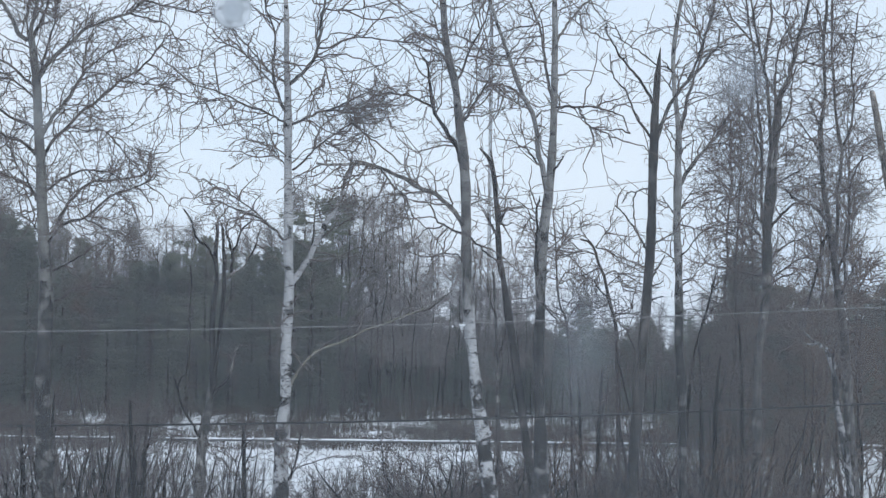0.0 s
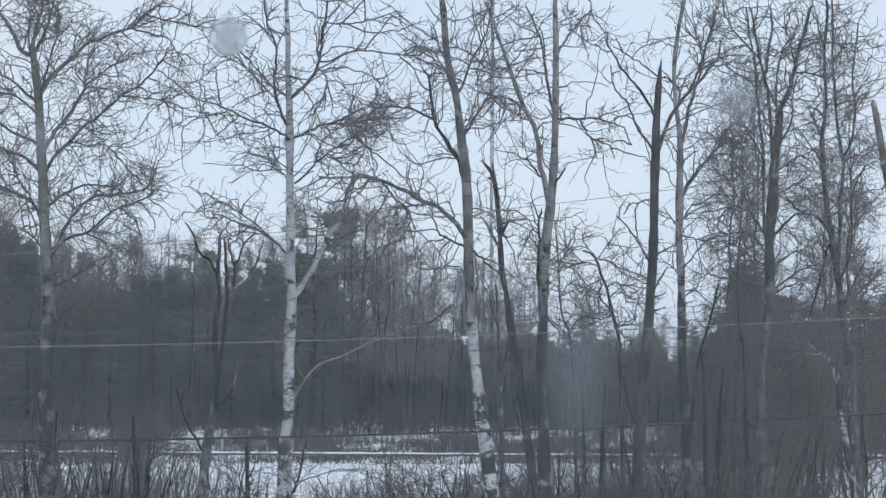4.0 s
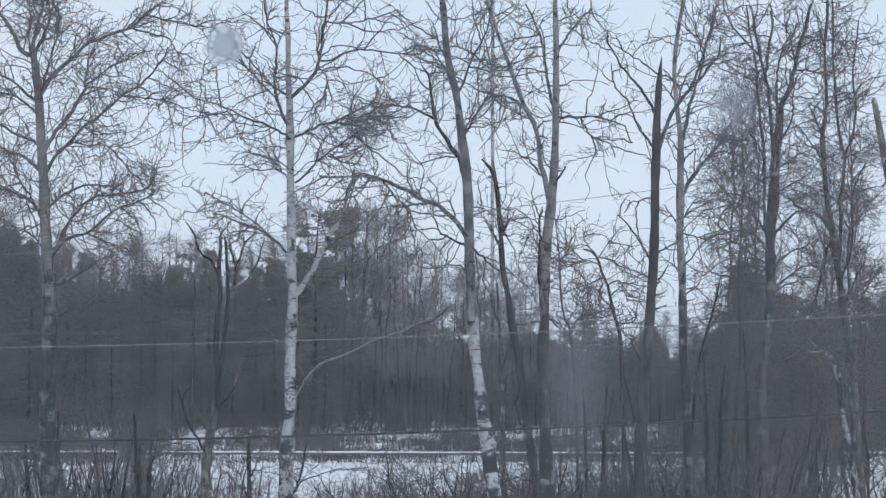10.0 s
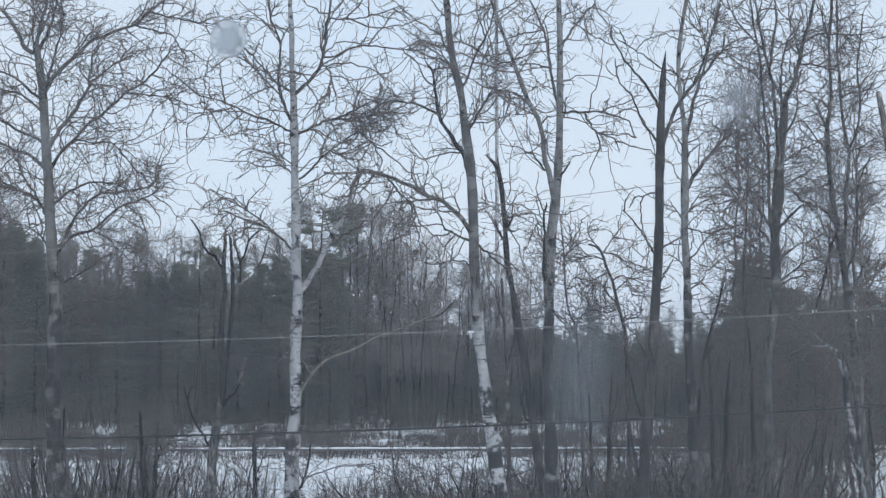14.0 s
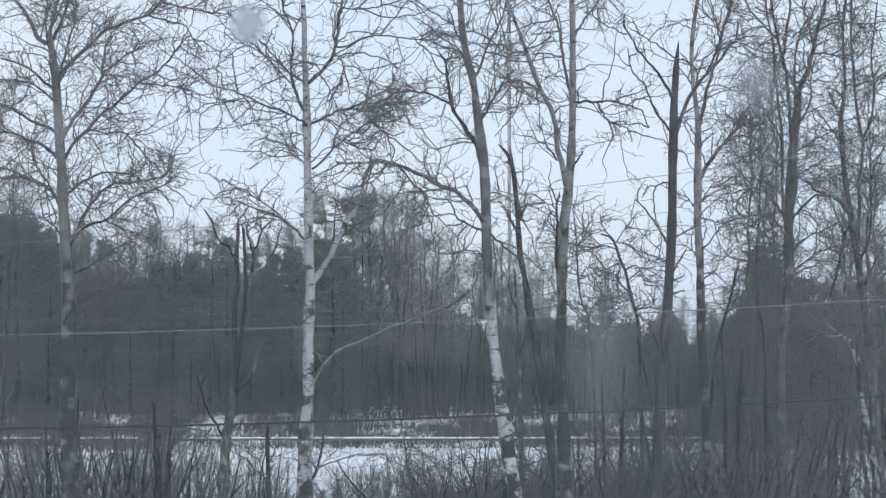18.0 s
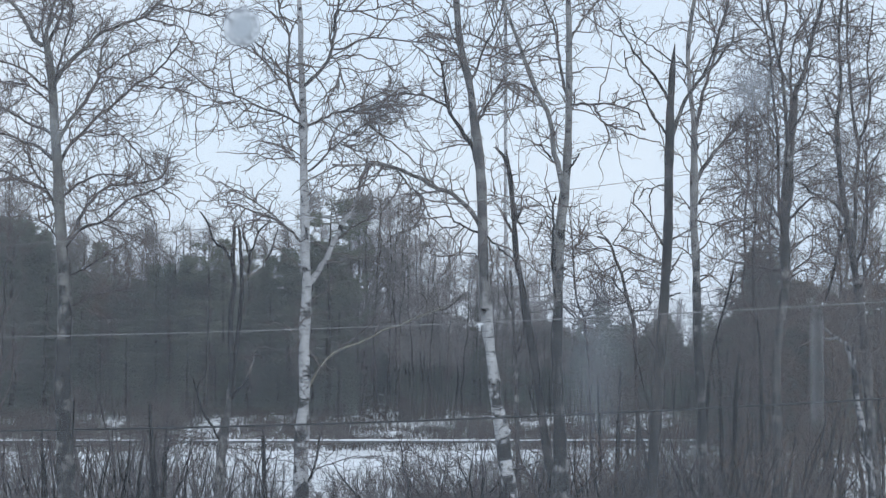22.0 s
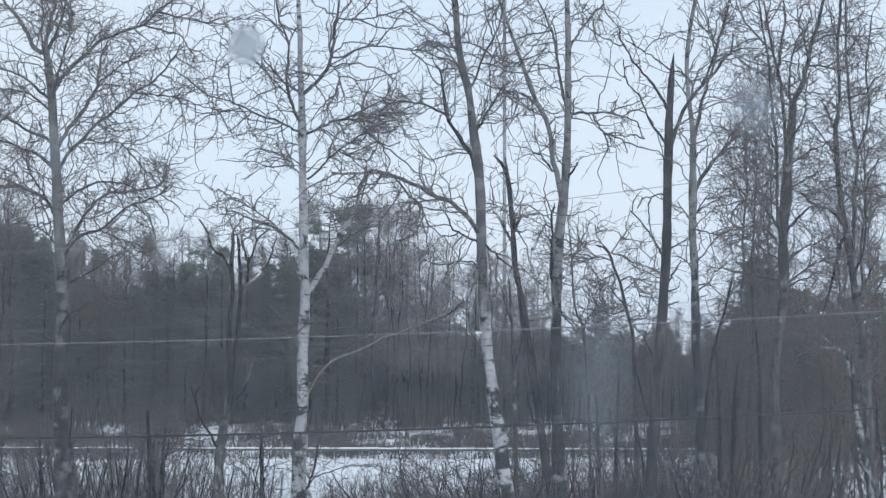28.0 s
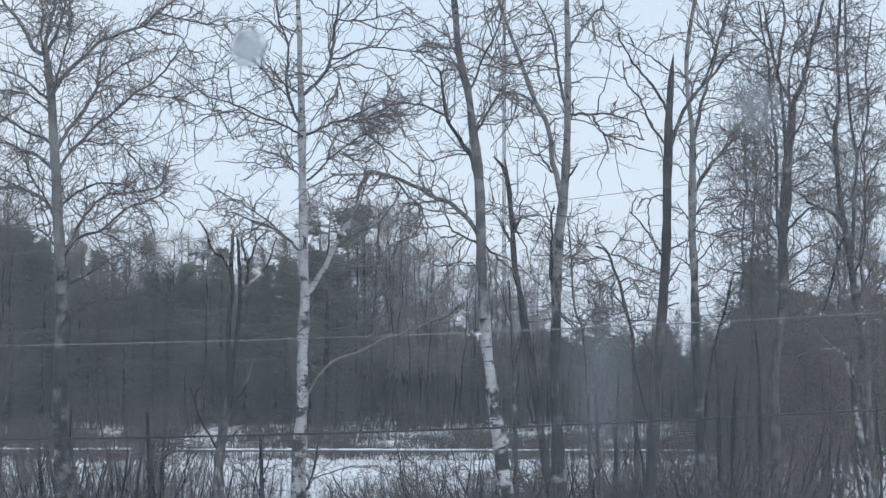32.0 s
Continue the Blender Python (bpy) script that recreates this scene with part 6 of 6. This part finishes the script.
plant(ARCHES, [(0.3, 30.8, 4.0), (0.7, 29.7, 4.1), (1.2, 30.6, 4.0), (-0.1, 30.3, 4.0), (1.3, 29.4, 4.2), (1.7, 30.9, 3.5), (0.1, 28.6, 4.3), (0.6, 29.1, 4.3), (1, 30.2, 4.3), (1.6, 31.3, 4.1), (0.4, 30.1, 4.3), (-0.2, 29.9, 4.1), (2.2, 29.6, 3.8), (2.7, 30.4, 3.8), (3.1, 29.3, 3.9)], 3.2, 0.9, 47)
plant(ARCHES, [(-0.8, 34.5, 2.8), (-0.2, 34.5, 3.2), (0.4, 36, 3.1), (1, 36, 2.8), (-0.1, 31.5, 3.1), (1.3, 37.5, 3.1), (-0.6, 31.5, 3), (0.5, 31.5, 3.2), (-1.1, 33, 2.9), (-0.3, 30, 2.9), (0.2, 28.5, 3.4), (0.8, 30, 3), (1.3, 33, 3), (0.8, 34.5, 2.9), (0.1, 33, 3.2), (1.8, 33, 3), (2.5, 34.5, 2.9), (2.9, 33, 3.6), (3.3, 31.5, 3.5), (1.4, 30, 3.4), (1.9, 28.5, 3.5), (-0.4, 36, 2.6), (0.5, 37.5, 2.6), (1.1, 33, 3.2), (0.6, 28.5, 3.1), (-0.1, 31.5, 2.8), (1.6, 34.5, 3.1), (-0.8, 33, 2.8)], 3.2, 1.0, 3)
plant(BROWN_SHRUBS, [(3.2, 36, 3.8), (4.4, 36, 3.8), (5.9, 36, 4.1), (6.6, 34.5, 4.2), (2.1, 34.5, 2.8), (5.7, 39, 3.4), (5.1, 30, 3.9), (6, 30, 3.7)], 3.2, 1.1, 4)
plant(BROWN_SAPLINGS, [(3.2, 33, 4.2), (3.4, 31.5, 4.5), (3.8, 31.5, 4.2), (4.4, 33, 4.1), (5.6, 31.5, 4.6), (6.2, 33, 4.5), (2.1, 33, 3.4), (6.4, 30, 4.7), (1.3, 33, 3.3), (6.9, 30, 4.6), (1.5, 31.5, 3.2), (2.2, 30, 3.4), (2.9, 31.5, 3.3), (3.4, 30, 3.5), (4.4, 31.5, 3.4), (4.8, 30, 3.5)], 3.2, 0.9, 12)
plant(REDS, [(9.1, 36, 4.6), (10.3, 37.5, 4.9), (11.2, 37.5, 5.1), (11.1, 34.5, 5.1), (8.4, 31.5, 3.7), (9.7, 33.5, 3.9), (7.2, 31, 3.8), (8.1, 33.6, 3.8), (10.6, 32.5, 4)], 3.2, 0.9, 5)
plant(REDS, [(7.7, 33, 4.2), (9, 31.5, 3.3)], 3.2, 1.0, 15)
plant(SHRUBS, [(3.4, 32.4, 3.8), (4, 31, 3.9), (4.6, 33.4, 4.1), (5, 31.4, 4.3), (5.5, 33, 4.4), (6.1, 31.6, 4.5), (6.7, 32.6, 4.6), (7.3, 31.8, 4.5), (7.9, 32.8, 4.3), (4.3, 29.4, 3.6), (5.6, 29, 3.9), (6.7, 29.2, 4.1)], 3.2, 1.1, 48)
plant(ARCHES, [(2.5, 31.2, 3.5), (3.5, 30.2, 3.6), (4.9, 28.8, 3.6), (5.9, 28.6, 3.8), (7, 30.2, 4), (3, 28.6, 3.6)], 3.2, 1.1, 49)
edge = [(x + rng.uniform(-0.5, 0.5), 70.4 + rng.uniform(-1.2, 1.5), rng.uniform(0.8, 2.2)) for x in np.arange(-27, 28, 1.15)]
plant(SHRUBS + ARCHES, edge, 3.2, 1.0, 17)
tangle = [(rng.uniform(-22, 22), rng.uniform(59.3, 67.8), rng.uniform(0.6, 1.4)) for _ in range(98)]
plant(ARCHES, tangle, 3.2, 1.5, 19)
discard(SHRUBS + REDS + SAPLINGS + ARCHES + BROWN_SHRUBS + BROWN_SAPLINGS)


def brush():
    """Low dead stalks and grass that stand through the snow."""
    rng = np.random.default_rng(44)
    tubes = Tubes()
    for n, x0, x1, y0, y1, h, cut in ((30000, -26, 26, 57.4, 66.8, 0.75, -0.12), (15000, -26, 26, 66.8, 76.5, 1.0, 0.0), (7000, -20, 20, 34, 50, 0.95, 0.0)):
        x, y = rng.uniform(x0, x1, n), rng.uniform(y0, y1, n)
        keep = np.array([noise.noise((a * 0.22, b * 0.5, 7.0)) > cut for a, b in zip(x, y)])
        x, y = x[keep], y[keep]
        s = np.stack([x, y, np.array([ground_height(a, b) - 0.05 for a, b in zip(x, y)])], 1)
        d = np.stack([rng.normal(0, 0.3, len(x)), rng.normal(0, 0.3, len(x)), np.ones(len(x))], 1)
        tall = np.array([0.55 + 0.9 * noise.noise((a * 0.35, b * 0.35, 2.0)) for a, b in zip(x, y)]).clip(0.2, 1.4)
        p, r = grow(rng, s, d, h * tall * rng.uniform(0.5, 1.5, len(x)), rng.uniform(0.008, 0.02, len(x)), 0.005, 4, 0.18, 0.0)
        tubes.add(p, r, 3)
    tagged(new("dry_brush", tubes.mesh("dry_brush", SCRUB)), "dead stalks and dry grass standing through snow", "brush", kind="stuff")


brush()


# ---- barrier along the field ----
def barrier():
    rail = empty("guard_rail", (0, 55.1, 0), "long low steel rail capped with snow", "barrier")
    x = np.linspace(-34, 34, 60)
    rng = np.random.default_rng(3)
    tubes = Tubes()
    tubes.add(np.stack([x, np.zeros(60), np.full(60, 0.70)], 1)[None], np.full((1, 60), 0.05), 8)
    part("rail", tubes.mesh("rail", STEEL), rail)
    x = np.linspace(-34, 34, 240)
    tubes = Tubes()
    tubes.add(np.stack([x, np.zeros(240), 0.757 + rng.normal(0, 0.005, 240)], 1)[None], (0.034 + rng.normal(0, 0.007, 240))[None], 8)
    part("snow_cap", tubes.mesh("snow_cap", CAP), rail, "uneven cap of snow")
    tubes = Tubes()
    tubes.add(np.array([[(0, 0, -0.6), (0, 0, 0), (0, 0, 0.665)]], float), np.full((1, 3), 0.04), 7)
    post = tubes.mesh("post", STEEL)
    for a in (-33.0, -24.3, -15.2, -5.75, 2.6, 11.9, 21.0, 30.0):
        part("post", post, rail).location = (a, 0.0, 0.0)


barrier()


# ---- overhead lines ----
def lines():
    for x in (-15.0, 15.0):
        pole = empty("utility_pole", (x, 13.63, 0), "tarred wooden utility pole", "pole")
        tubes = Tubes()
        tubes.add(np.array([[(0, 0, -0.3), (0, 0, 4), (0, 0, 11.0)]], float), np.array([[0.15, 0.13, 0.10]]), 12)
        part("post", tubes.mesh("post", POLE), pole)
    # height at the middle, its rise to the side per metre, sag per square metre, radius
    for label, y, z, rise, sag, r, mat in (
            ("pale bare overhead wire", 13.51, 6.615, 0.040, 0.0024, 0.0047, WIRE), ("grey sheathed overhead cable", 13.58, 5.662, 0.0365, 0.0027, 0.0108, CABLE),
            ("thin high overhead wire", 13.66, 7.809, 0.1125, 0.0042, 0.0030, WIRE), ("thin faint overhead wire", 13.69, 6.780, 0.050, 0.0024, 0.0013, WIRE), ("thin faint overhead wire", 13.73, 6.409, 0.041, 0.0024, 0.0013, WIRE)):
        line = empty("overhead_wire", (0, y, z), label, "wire", "overhead lines")
        x = np.linspace(-15, 15, 90)
        tubes = Tubes()
        tubes.add(np.stack([x, np.zeros(90), rise * x + sag * x**2], 1)[None], np.full((1, 90), r), 8)
        part("strand", tubes.mesh("strand", mat), line)


lines()


# ---- radio mast far beyond the wood ----
def mast():
    tower = empty("radio_mast", (11.05, 240, 0), "slender grey lattice mast far beyond the wood", "mast")
    leg = Tubes()
    leg.add(np.array([[(0, 0, 0), (0, 0, 30), (0, 0, 62)]], float), np.full((1, 3), 0.075), 6)
    leg = leg.mesh("leg", STEEL)
    for x, y in ((-0.22, -0.13), (0.22, -0.13), (0.0, 0.25)):
        part("leg", leg, tower).location = (x, y, 0)
    brace = Tubes()
    brace.add(np.array([[(-0.22, -0.13, 0), (0, -0.13, 0.5), (0.22, -0.13, 1.0)], [(0.22, -0.13, 0), (0.11, 0.06, 0.5), (0, 0.25, 1.0)]]), np.full((2, 3), 0.02), 3)
    brace = brace.mesh("brace", STEEL)
    for k in range(0, 61):
        part("brace", brace, tower).location = (0, 0, k)


mast()


# ---- drops that fall from the eaves ----
def falling_drop():
    m, n, l, p = material("clear_water")
    p.inputs["Base Color"].default_value = (0.9, 0.95, 1, 1)
    p.inputs["Roughness"].default_value, p.inputs["IOR"].default_value, p.inputs["Transmission Weight"].default_value = 0.25, 1.33, 0.1
    bm = bmesh.new()
    bmesh.ops.create_uvsphere(bm, u_segments=14, v_segments=10, radius=0.0047)
    for v in bm.verts:
        v.co.z *= 2.0 if v.co.z < 0 else 2.6
    me = bpy.data.meshes.new("falling_drop")
    bm.to_mesh(me)
    bm.free()
    for f in me.polygons:
        f.use_smooth = True
    me.materials.append(m)
    return tagged(new("falling_drop", me), "clear water drop falling from the eaves", "water drop")


def motions():
    for when, x, z in ((22, 0.2464, 6.943), (23.5, 0.0215, 6.942), (28.5, 0.0754, 6.892)):
        drop = falling_drop()
        speed, top = 4.1, 9.28
        start = when - (top - z) / speed
        end = start + (top - 0.02) / speed
        rows = [(0.0, pose(x, 0.9, top)), (start, pose(x, 0.9, top))]
        t = math.ceil((start + 0.02) * 10) / 10
        while t < end:
            rows.append((t, pose(x, 0.9, z - speed * (t - when))))
            t = round(t + 0.1, 3)
        rows += [(end, pose(x, 0.9, 0.02)), (32.0, pose(x, 0.9, 0.02))]
        walk(drop, rows)


motions()
